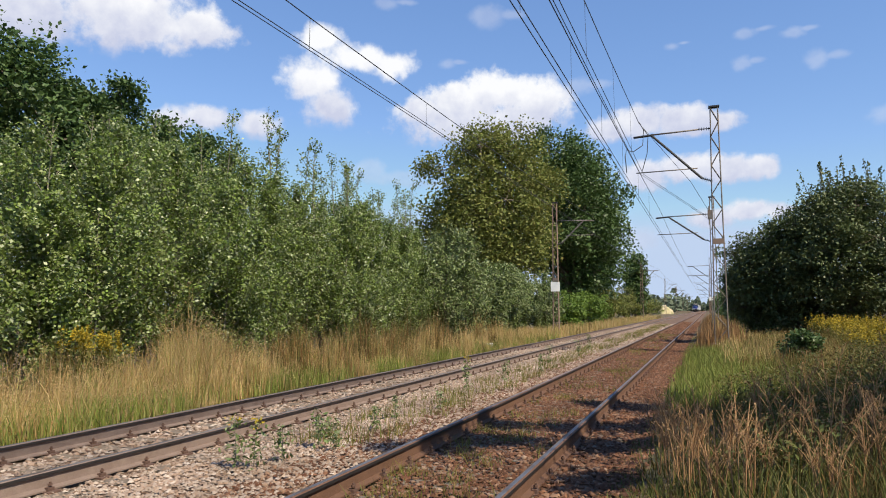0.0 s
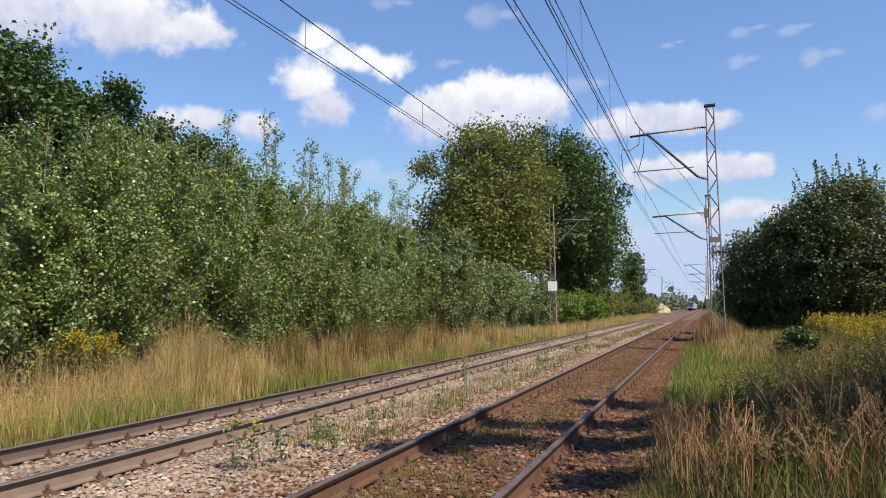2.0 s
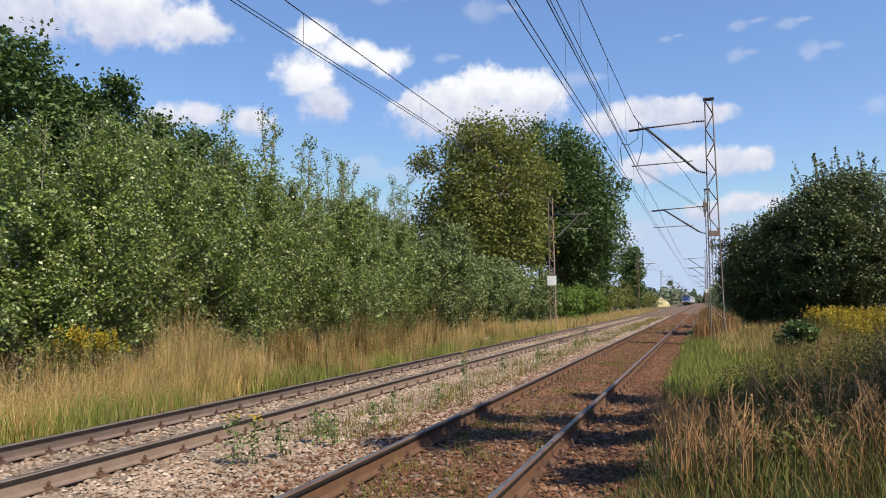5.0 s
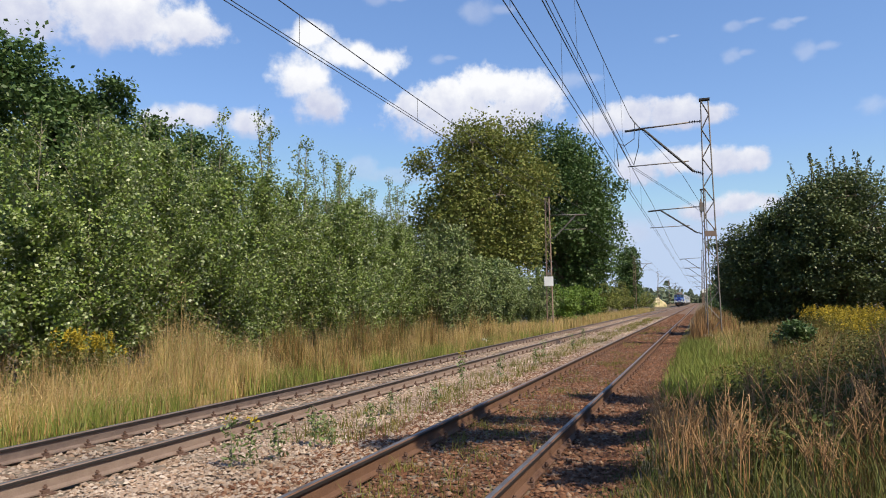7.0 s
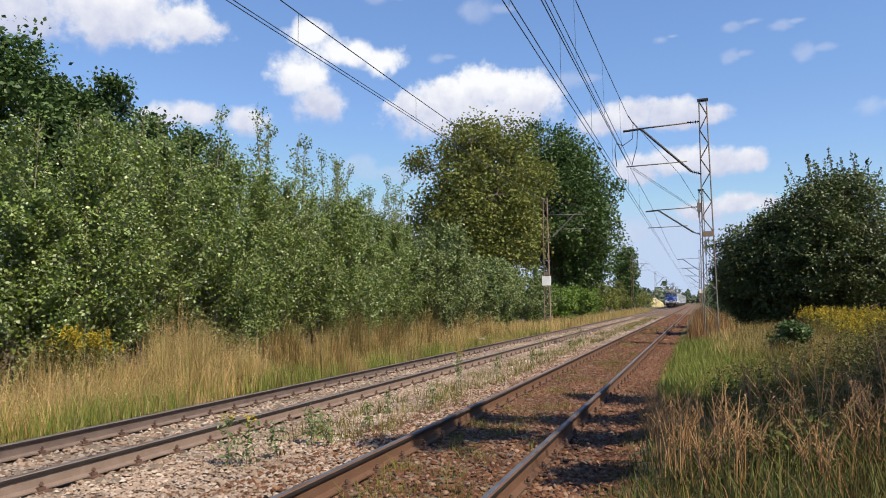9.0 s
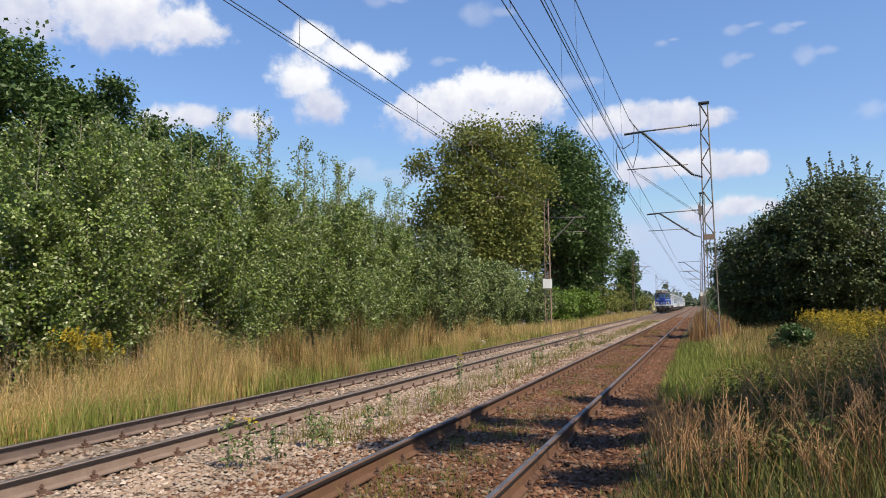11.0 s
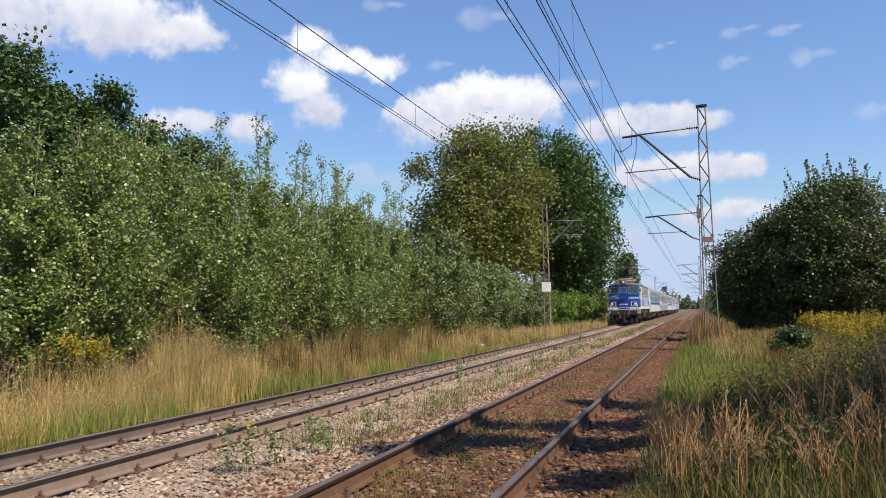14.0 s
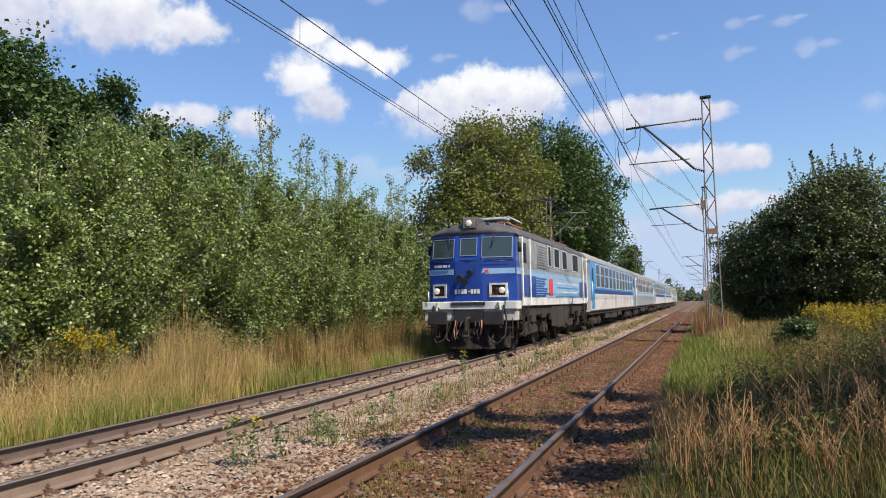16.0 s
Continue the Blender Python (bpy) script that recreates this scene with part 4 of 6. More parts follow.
def dry_weed(H, n):
    """A dead branched weed: a stalk that forks into thin bare twigs with small seed tufts."""
    t = thing("dry_weed")
    paths, ends = [], []
    for k in range(n):
        a = rng.uniform(0, 2 * np.pi)
        h = H * rng.uniform(0.6, 1.0)
        d = np.array([math.cos(a), math.sin(a), 0]) * h * rng.uniform(0.05, 0.28)
        b = np.array([rng.normal(0, 0.05), rng.normal(0, 0.05), -0.05])
        p = np.array([b, b + d * 0.3 + [0, 0, h * 0.4], b + d * 0.6 + [0, 0, h * 0.75], b + d + [0, 0, h]])
        paths.append((p, [0.006, 0.005, 0.004, 0.002]))
        for j in range(5):
            u = rng.uniform(0.45, 0.95)
            s = b + d * u + np.array([0, 0, h * u])
            q = rng.uniform(0, 2 * np.pi)
            e = s + np.array([math.cos(q) * 0.1, math.sin(q) * 0.1, 0.14]) * rng.uniform(0.5, 1.4)
            paths.append((np.array([s, (s + e) / 2 + [0, 0, 0.01], e]), [0.003, 0.0025, 0.0012]))
            ends.append(e)
    v, f = tubes(paths, 4)
    tagged(mesh_np("stalk", v, f, M_STALK, t), kind="stuff")
    pick = np.array(ends)[rng.uniform(0, 1, len(ends)) < 0.35]
    c = np.repeat(pick, 6, 0) + rng.normal(0, 0.016, (len(pick) * 6, 3))
    tagged(leaf_mesh("seed_tuft", c, 0.016, M_STALK, t), kind="stuff")
    return t


def on_ground(x, y, turn=None):
    return pose(x, y, float(ground_z(x)), 0, 0, rng.uniform(0, 360) if turn is None else turn)


def build_weeds():
    g = "ragwort plants between the tracks"
    for x, y, H, bloom in ((-4.83, 6.1, 0.55, 1), (-4.62, 6.15, 0.5, 1), (-4.5, 6.5, 0.42, 0), (-4.52, 7.3, 0.5, 0), (-4.2, 7.15, 0.35, 0), (-4.75, 13.4, 0.7, 1), (-4.4, 8.6, 0.35, 0), (-4.6, 9.6, 0.4, 0), (-4.3, 10.8, 0.35, 0), (-4.8, 8.0, 0.3, 0), (-4.55, 15.6, 0.5, 0), (-4.3, 18.2, 0.5, 0), (-4.7, 21.0, 0.6, 0), (-4.4, 24.5, 0.6, 0), (-4.6, 28.0, 0.7, 0)):
        p = leafy_stem("weed", H, int(70 * H / 0.4), 0.075, M_LEAF_WILLOW, M_GOLD if bloom else None, 26, 0.035)
        p.matrix_basis = on_ground(x, y)
        tagged(p, "leafy green ragwort with a yellow flower head" if bloom else "leafy grey-green weed in the ballast", "weed", g)
    g = "dead weeds beside the near track"
    kinds = [dry_weed(H, n) for H, n in ((0.95, 9), (0.75, 8), (1.15, 5), (0.6, 10))]
    spots = [(-0.22, 5.9, 0), (0.1, 6.2, 1), (-0.38, 6.6, 1), (0.35, 6.0, 3), (0.0, 5.6, 3), (0.9, 6.4, 2), (1.3, 6.6, 0), (1.15, 5.9, 1), (1.6, 7.3, 2), (0.65, 6.9, 1), (-0.1, 7.2, 3), (0.5, 8.2, 1), (1.0, 9.4, 0), (1.9, 9.0, 2), (-0.5, 7.8, 3), (1.5, 5.8, 3), (0.75, 5.5, 3), (-0.3, 6.2, 3), (1.8, 6.6, 1), (1.45, 7.0, 0), (0.2, 5.5, 1), (1.25, 7.6, 1)]
    used = set()
    for x, y, k in spots:
        m = on_ground(x, y)
        if k in used:
            copy_thing(kinds[k], m)
        else:
            used.add(k)
            kinds[k].matrix_basis = m
            tagged(kinds[k], "dead brown branched weed with dry seed tufts", "weed", g)
    # goldenrod
    def golden(name, xy, h, lab):
        n = len(xy)
        tip, _ = blades(name, xy, h, 0.008, 0.2, M_GRASS, lab)
        k = 20
        c = np.repeat(tip, k, 0)
        u = rng.uniform(0, 1, (len(c), 1))
        c = c + rng.normal(0, 1, c.shape) * [0.05, 0.05, 0.03] * u - np.array([0, 0, 0.2]) * u
        tagged(leaf_mesh("goldenrod_bloom", c, 0.06, M_GOLD, aspect=0.5), "golden yellow plumes of goldenrod", "goldenrod", kind="stuff")
        c = np.repeat(tip - np.array([0, 0, 1]) * h[:, None], 16, 0)
        c = c + np.c_[rng.normal(0, 0.06, (len(c), 2)), rng.uniform(0.1, 0.8, len(c)) * np.repeat(h, 16)]
        tagged(leaf_mesh("goldenrod_leaves", c, 0.09, M_GRASS, aspect=0.25), "narrow green leaves of goldenrod", "goldenrod", kind="stuff")
    xy = clumped(1500, 3.6, 10.5, 19, 29, 1.0, 130, 0.3)
    golden("goldenrod", xy, np.interp(xy[:, 1], [19, 23, 29], [0.7, 1.0, 1.1]) * rng.uniform(0.75, 1.15, len(xy)), "tall goldenrod at the meadow edge")
    for y, h in ((9.5, 1.6), (10.1, 1.45)):
        xy = np.array([-11.2, y]) + rng.normal(0, 1, (34, 2)) * [0.12, 0.13]
        golden("goldenrod", xy, h * rng.uniform(0.82, 1.04, 34), "clump of goldenrod in the tall dry grass")
    for x, y in ((2.05, 18.0),):
        b = tree("small_bush", 0.95, lobes_round(0.95, 0.42, 7, int(y), 0.02), 1100, 0.07, M_LEAF_OAK, 0.2, 0.02, "small dark green bush in the meadow", (x, y, 0.1), "bush")
    # reddish dry weeds at the mast foot and along the far end of the near track
    xy = clumped(5200, -0.3, 1.2, 26, 80, 1.3, 110, 0.2)
    blades("brown_weeds", xy, rng.uniform(0.3, 1.1, len(xy)), 0.012, 0.25, M_WEED_RED, "tall reddish brown weeds beside the near track")


build_weeds()


def build_marker():
    t = thing("marker_post", (-9.35, 29.4, -0.45), "low white painted concrete marker post", "post")
    bm = bmesh.new()
    box(bm, -0.17, 0.17, -0.08, 0.08, -0.2, 0.34, 0.03)
    part("post_body", bm, M_WHITE, t, "white painted concrete block")
    for x in (-0.09, 0.03):
        box_part("number_bar", (x, x + 0.06, -0.085, -0.078, 0.12, 0.28), M_STEEL_DARK, t)


build_marker()


def build_bank():
    bm = bmesh.new()
    bmesh.ops.create_uvsphere(bm, u_segments=24, v_segments=12, radius=1.0)
    for v in bm.verts:
        k = 1 + 0.12 * math.sin(v.co.x * 7 + v.co.y * 5) + 0.08 * math.sin(v.co.y * 11)
        v.co = Vector((v.co.x * 3.2 * k, v.co.y * 8.0 * k, max(-0.4, v.co.z * 3.0 * k)))
    b = part("sand_bank", bm, M_SAND, None, smooth=True)
    b.location = (-15.0, 250, -0.5)
    tagged(b, "low pale sandy bank beside the distant track", "bank")


build_bank()


# ---- sleepers and stones ----
def build_sleepers():
    for cx, z in ((TRACK1, 0.0), (TRACK2, LEFT_Z)):
        bm = bmesh.new()
        box(bm, -1.25, 1.25, -0.12, 0.12, -0.34, -0.196, 0.012)
        first = None
        for i in range(60):
            if first is None:
                first = part("sleeper", bm, M_SLEEPER, ballast)
                o = first
            else:
                o = new("sleeper", first.data)
                o.parent = ballast
            o.location = (cx, 3.0 + 0.6 * i, z)


build_sleepers()


def stone_arrays(xyz, r, whole=False):
    """Angular eight-sided stones of radius r at the given places."""
    n = len(xyz)
    d = np.array([[1, 0, 0], [0, 1, 0], [-1, 0, 0], [0, -1, 0], [0, 0, 1], [0, 0, -1]], float)
    v = d[None] * rng.uniform(0.65, 1.25, (n, 6, 1)) + rng.normal(0, 0.22, (n, 6, 3))
    v = v * np.array([1, 1, 0.62]) * r[:, None, None]
    a = rng.uniform(0, 2 * np.pi, n)
    c, s = np.cos(a)[:, None], np.sin(a)[:, None]
    x, y = v[..., 0] * c - v[..., 1] * s, v[..., 0] * s + v[..., 1] * c
    v = np.stack([x, y, v[..., 2]], -1) + xyz[:, None]
    f = np.array([[0, 1, 4], [1, 2, 4], [2, 3, 4], [3, 0, 4], [1, 0, 5], [2, 1, 5], [3, 2, 5], [0, 3, 5]])[:8 if whole else 4]
    return v.reshape(-1, 3), (np.arange(n)[:, None, None] * 6 + f[None]).reshape(-1, 3)


def clear_of_rails(p, gap=0.085):
    return np.all([np.abs(p[:, 0] - x) > gap for x in RAIL_X], axis=0)


def build_stones():
    def heap(n, x0, x1, y0, y1, near, r0, r1, material, lab):
        p = scatter(n, x0, x1, y0, y1, near)
        p = p[clear_of_rails(p)]
        r = rng.uniform(r0, r1, len(p)) * rng.uniform(0.7, 1.25, len(p))
        z = ground_z(p[:, 0]) + rng.uniform(-0.02, 0.015, len(p))
        v, f = stone_arrays(np.c_[p, z], r)
        tagged(mesh_np("ballast_stones", v, f, material), lab, "stones", kind="stuff")
    heap(36000, -5.95, -3.35, 3.5, 26, 1.35, 0.012, 0.036, M_STONE_PALE, "pale pinkish crushed stones between the tracks")
    heap(14000, -8.5, -6.1, 4.5, 30, 1.3, 0.022, 0.042, M_STONE_PALE, "pale crushed stones between the far rails")
    heap(7000, -4.3, -3.1, 3.5, 26, 1.35, 0.022, 0.040, M_STONE_RUST, "rusty brown stones beside the near track")
    heap(34000, -3.0, -0.6, 3.5, 28, 1.35, 0.017, 0.034, M_STONE_RUST, "rusty brown crushed stones between the near rails")
    heap(9000, -8.4, -3.3, 26, 80, 1.3, 0.04, 0.07, M_STONE_PALE, "pale crushed stones of the distant track bed")
    heap(6000, -3.2, -0.9, 28, 90, 1.3, 0.04, 0.07, M_STONE_RUST, "rusty crushed stones of the distant track bed")
    # single stones nearest the camera
    shapes = []
    for k in range(6):
        v, f = stone_arrays(np.zeros((1, 3)), np.array([1.0]), True)
        o = mesh_np("stone", v, f, M_STONE_ONE)
        shapes.append(o.data)
        bpy.data.objects.remove(o)
    p = scatter(420, -4.6, -1.0, 4.4, 8.5, 1.2)
    p = p[clear_of_rails(p, 0.11)][:300]
    for i, (x, y) in enumerate(p):
        o = new("stone", shapes[i % 6])
        o.parent = ballast
        o.location = (x, y, float(ground_z(x)) + 0.01)
        o.rotation_euler = (0, 0, rng.uniform(0, 6.28))
        o.scale = [float(rng.uniform(0.03, 0.055))] * 3


def stone_by_object():
    m, nt, N, bs, L = nodes_of("loose_stone")
    info, ramp = N.new("ShaderNodeObjectInfo"), N.new("ShaderNodeValToRGB")
    e = ramp.color_ramp.elements
    for i, c in enumerate(((0.30, 0.20, 0.135), (0.13, 0.06, 0.03), (0.36, 0.27, 0.20), (0.19, 0.105, 0.06))):
        if i > 1:
            e.new(0.5)
        e[i].position, e[i].color = i / 3, (*c, 1)
    L.new(info.outputs["Random"], ramp.inputs[0])
    L.new(ramp.outputs[0], bs.inputs["Base Color"])
    bs.inputs["Roughness"].default_value = 0.88
    return m


M_STONE_ONE = stone_by_object()
build_stones()


# ---- train ----
SPEED, FRONT = 23.99, 19.88
M_BLUE = surface("blue_paint", (0.006, 0.035, 0.24), (0.010, 0.050, 0.31), 2.5, 0.32, bump=0.03, fine=20, dirt=(0.02, 0.05, 0.20), dirt_scale=1.8, coat=0.3)
M_BLUE_DARK = surface("dark_blue_paint", (0.004, 0.012, 0.075), (0.006, 0.018, 0.10), 3, 0.4, bump=0.03)
M_BLUE_SKY = surface("light_blue_paint", (0.20, 0.36, 0.60), (0.28, 0.45, 0.68), 2.5, 0.4, bump=0.03, dirt=(0.28, 0.38, 0.50))
M_BLUE_MID = surface("bright_blue_paint", (0.02, 0.20, 0.52), (0.03, 0.26, 0.60), 3, 0.35, bump=0.02)
M_PAINT_WHITE = surface("white_paint", (0.56, 0.58, 0.60), (0.68, 0.70, 0.71), 2.5, 0.4, bump=0.04, dirt=(0.38, 0.37, 0.35), dirt_scale=1.4)
M_PAINT_GREY = surface("pale_grey_paint", (0.22, 0.23, 0.245), (0.31, 0.32, 0.335), 2.5, 0.45, bump=0.04, dirt=(0.18, 0.175, 0.17))
M_BEAM = surface("grey_beam_paint", (0.40, 0.42, 0.44), (0.54, 0.56, 0.57), 4, 0.55, bump=0.08, dirt=(0.22, 0.20, 0.18), dirt_scale=3)
M_ROOF = surface("sooty_roof", (0.045, 0.045, 0.052), (0.085, 0.085, 0.095), 3, 0.7, bump=0.1, dirt=(0.11, 0.09, 0.08))
M_ROOF_GREY = surface("grey_coach_roof", (0.17, 0.175, 0.19), (0.25, 0.255, 0.27), 2, 0.6, bump=0.05, dirt=(0.19, 0.18, 0.17))
M_UNDER = surface("grimy_underframe", (0.012, 0.010, 0.009), (0.035, 0.028, 0.024), 6, 0.8, bump=0.3, dirt=(0.055, 0.038, 0.027), dirt_scale=2.5)
M_UNDER_BROWN = surface("brown_grime", (0.018, 0.014, 0.012), (0.045, 0.035, 0.03), 5, 0.8, bump=0.3)
M_GLASS = plain("window_glass", (0.03, 0.048, 0.046), 0.04)
M_GLASS.node_tree.nodes["Principled BSDF"].inputs["Specular IOR Level"].default_value = 0.9
M_GLASS_DARK = plain("dark_window_glass", (0.010, 0.012, 0.014), 0.4)
M_GLASS_COACH = plain("coach_window_glass", (0.025, 0.035, 0.042), 0.3)
M_GLASS_COACH.node_tree.nodes["Principled BSDF"].inputs["Specular IOR Level"].default_value = 0.15
M_GLASS_DARK.node_tree.nodes["Principled BSDF"].inputs["Specular IOR Level"].default_value = 0.05
M_ALU = surface("window_frame_metal", (0.5, 0.51, 0.5), (0.62, 0.63, 0.62), 10, 0.4, 0.4, 0.0)
M_RED = surface("red_paint", (0.50, 0.04, 0.035), (0.62, 0.07, 0.06), 4, 0.45, bump=0.02)
M_VALVE = surface("valve_paint", (0.34, 0.42, 0.30), (0.48, 0.54, 0.42), 12, 0.6)
M_RAILING = surface("handrail_white", (0.74, 0.75, 0.75), (0.84, 0.85, 0.85), 10, 0.4, bump=0.0)
M_RUBBER = plain("black_rubber", (0.012, 0.012, 0.013), 0.7)
M_LAMP = plain("headlight_glow", (0.46, 0.40, 0.36), 0.15, emit=0.65)
M_WINDOW_RIM = surface("window_rim", (0.16, 0.19, 0.24), (0.24, 0.27, 0.32), 10, 0.5, 0.1, 0.0)
M_TAIL = plain("tail_light_glass", (0.03, 0.008, 0.008), 0.15)
M_PANTO = surface("pantograph_paint", (0.26, 0.10, 0.06), (0.36, 0.17, 0.11), 8, 0.6, bump=0.0)


def nose_y(x, z):
    """Where the cab's front lies: three facets, leaning back above the waist."""
    return np.interp(x, [-1.45, -0.45, 0.45, 1.45], [0.26, 0.0, 0.0, 0.26]) + max(0.0, z - 2.9) * 0.2


def front_panel(name, x0, x1, z0, z1, proud, material, parent, label="", skew=0.0, thick=0.03):
    """A plate that lies on the cab's front between x0 and x1; skew shears its inner end."""
    bm = bmesh.new()
    n = 4
    xs = np.linspace(x0, x1, n + 1)
    rows = []
    for z, dx in ((z0, 0.0), (z1, skew)):
        for d in (-proud, thick):
            rows.append([bm.verts.new((x + dx * (1 - i / n), nose_y(x, z) + d, z)) for i, x in enumerate(xs)])
    b0, b1, t0, t1 = rows
    for i in range(n):
        bm.faces.new((b0[i], b0[i + 1], t0[i + 1], t0[i]))
        bm.faces.new((t0[i], t0[i + 1], t1[i + 1], t1[i]))
        bm.faces.new((b1[i], b1[i + 1], b0[i + 1], b0[i]))
    for i in (0, n):
        bm.faces.new((b0[i], t0[i], t1[i], b1[i]))
    bmesh.ops.recalc_face_normals(bm, faces=bm.faces)
    return part(name, bm, material, parent, label)


def front_frame(name, x0, x1, z0, z1, w, proud, material, parent, label=""):
    bm = bmesh.new()
    for a, b, c, d in ((x0 - w, x1 + w, z0 - w, z0), (x0 - w, x1 + w, z1, z1 + w), (x0 - w, x0, z0, z1), (x1, x1 + w, z0, z1)):
        v = [[bm.verts.new((x, nose_y(x, z) + e, z)) for e in (-proud, 0.03)] for x, z in ((a, c), (b, c), (b, d), (a, d))]
        bm.faces.new([q[0] for q in v])
        for i in range(4):
            bm.faces.new((v[i][0], v[i][1], v[(i + 1) % 4][1], v[(i + 1) % 4][0]))
    bmesh.ops.recalc_face_normals(bm, faces=bm.faces)
    return part(name, bm, material, parent, label)


def side_box(name, y0, y1, z0, z1, proud, material, parent, label="", s=1, hw=1.45, bevel=0.0):
    a, b = sorted((s * (hw - 0.03), s * (hw + proud)))
    return box_part(name, (a, b, y0, y1, z0, z1), material, parent, label, bevel)


def side_frame(name, y0, y1, z0, z1, w, proud, material, parent, s=1, hw=1.45):
    bm = bmesh.new()
    a, b = sorted((s * (hw - 0.02), s * (hw + proud)))
    for p in ((y0 - w, y1 + w, z0 - w, z0), (y0 - w, y1 + w, z1, z1 + w), (y0 - w, y0, z0, z1), (y1, y1 + w, z0, z1)):
        box(bm, a, b, *p)
    return part(name, bm, material, parent)


def wheelset(parent, y, r, half=0.7525):
    bm = bmesh.new()
    rod(bm, (-half, 0, 0), (half, 0, 0), 0.08, sides=10)
    for s in (-1, 1):
        rod(bm, (s * (half - 0.06), 0, 0), (s * (half + 0.065), 0, 0), r, sides=28)
        rod(bm, (s * (half - 0.09), 0, 0), (s * (half - 0.06), 0, 0), r + 0.028, sides=28)
        for k in range(6):
            a = k * math.pi / 3
            box(bm, s * (half + 0.065) - 0.012, s * (half + 0.065) + 0.012, math.cos(a) * r * 0.55 - 0.05, math.cos(a) * r * 0.55 + 0.05, math.sin(a) * r * 0.55 - 0.05, math.sin(a) * r * 0.55 + 0.05)
    w = part("wheelset", bm, M_UNDER, parent)
    w.location = (0, y, r)
    return w


def bogie(parent, yc, base, r, side_z):
    b = thing("bogie")
    b.parent = parent
    b.location = (0, yc, 0)
    for s in (-1, 1):
        bm = bmesh.new()
        box(bm, s * 1.05 - 0.08, s * 1.05 + 0.08, -base / 2 - 0.75, base / 2 + 0.75, side_z, side_z + 0.22, 0.03)
        box(bm, s * 1.07 - 0.09, s * 1.07 + 0.09, -0.6, 0.6, side_z - 0.25, side_z + 0.05, 0.05)
        part("side_frame", bm, M_UNDER_BROWN, b)
        for k in (-1, 1):
            bm = bmesh.new()
            box(bm, s * 1.12 - 0.12, s * 1.12 + 0.12, k * base / 2 - 0.2, k * base / 2 + 0.2, r - 0.2, r + 0.2, 0.05)
            rod(bm, (s * 1.24, k * base / 2, r), (s * 1.28, k * base / 2, r), 0.13, sides=14)
            part("axle_box", bm, M_UNDER_BROWN, b)
            bm = bmesh.new()
            for q in (-0.38, 0.38):
                for i in range(5):
                    z = r + 0.03 + i * 0.06
                    rod(bm, (s * 1.12, k * base / 2 + q, z), (s * 1.12, k * base / 2 + q, z + 0.035), 0.085, sides=10)
            part("spring", bm, M_UNDER, b)
            rod_part("brake_rod", (s * 1.02, k * base / 2 + k * 0.72, 0.25), (s * 1.05, k * base / 2 + k * 0.62, side_z), 0.04, M_UNDER, b)
    return b


wheels = []


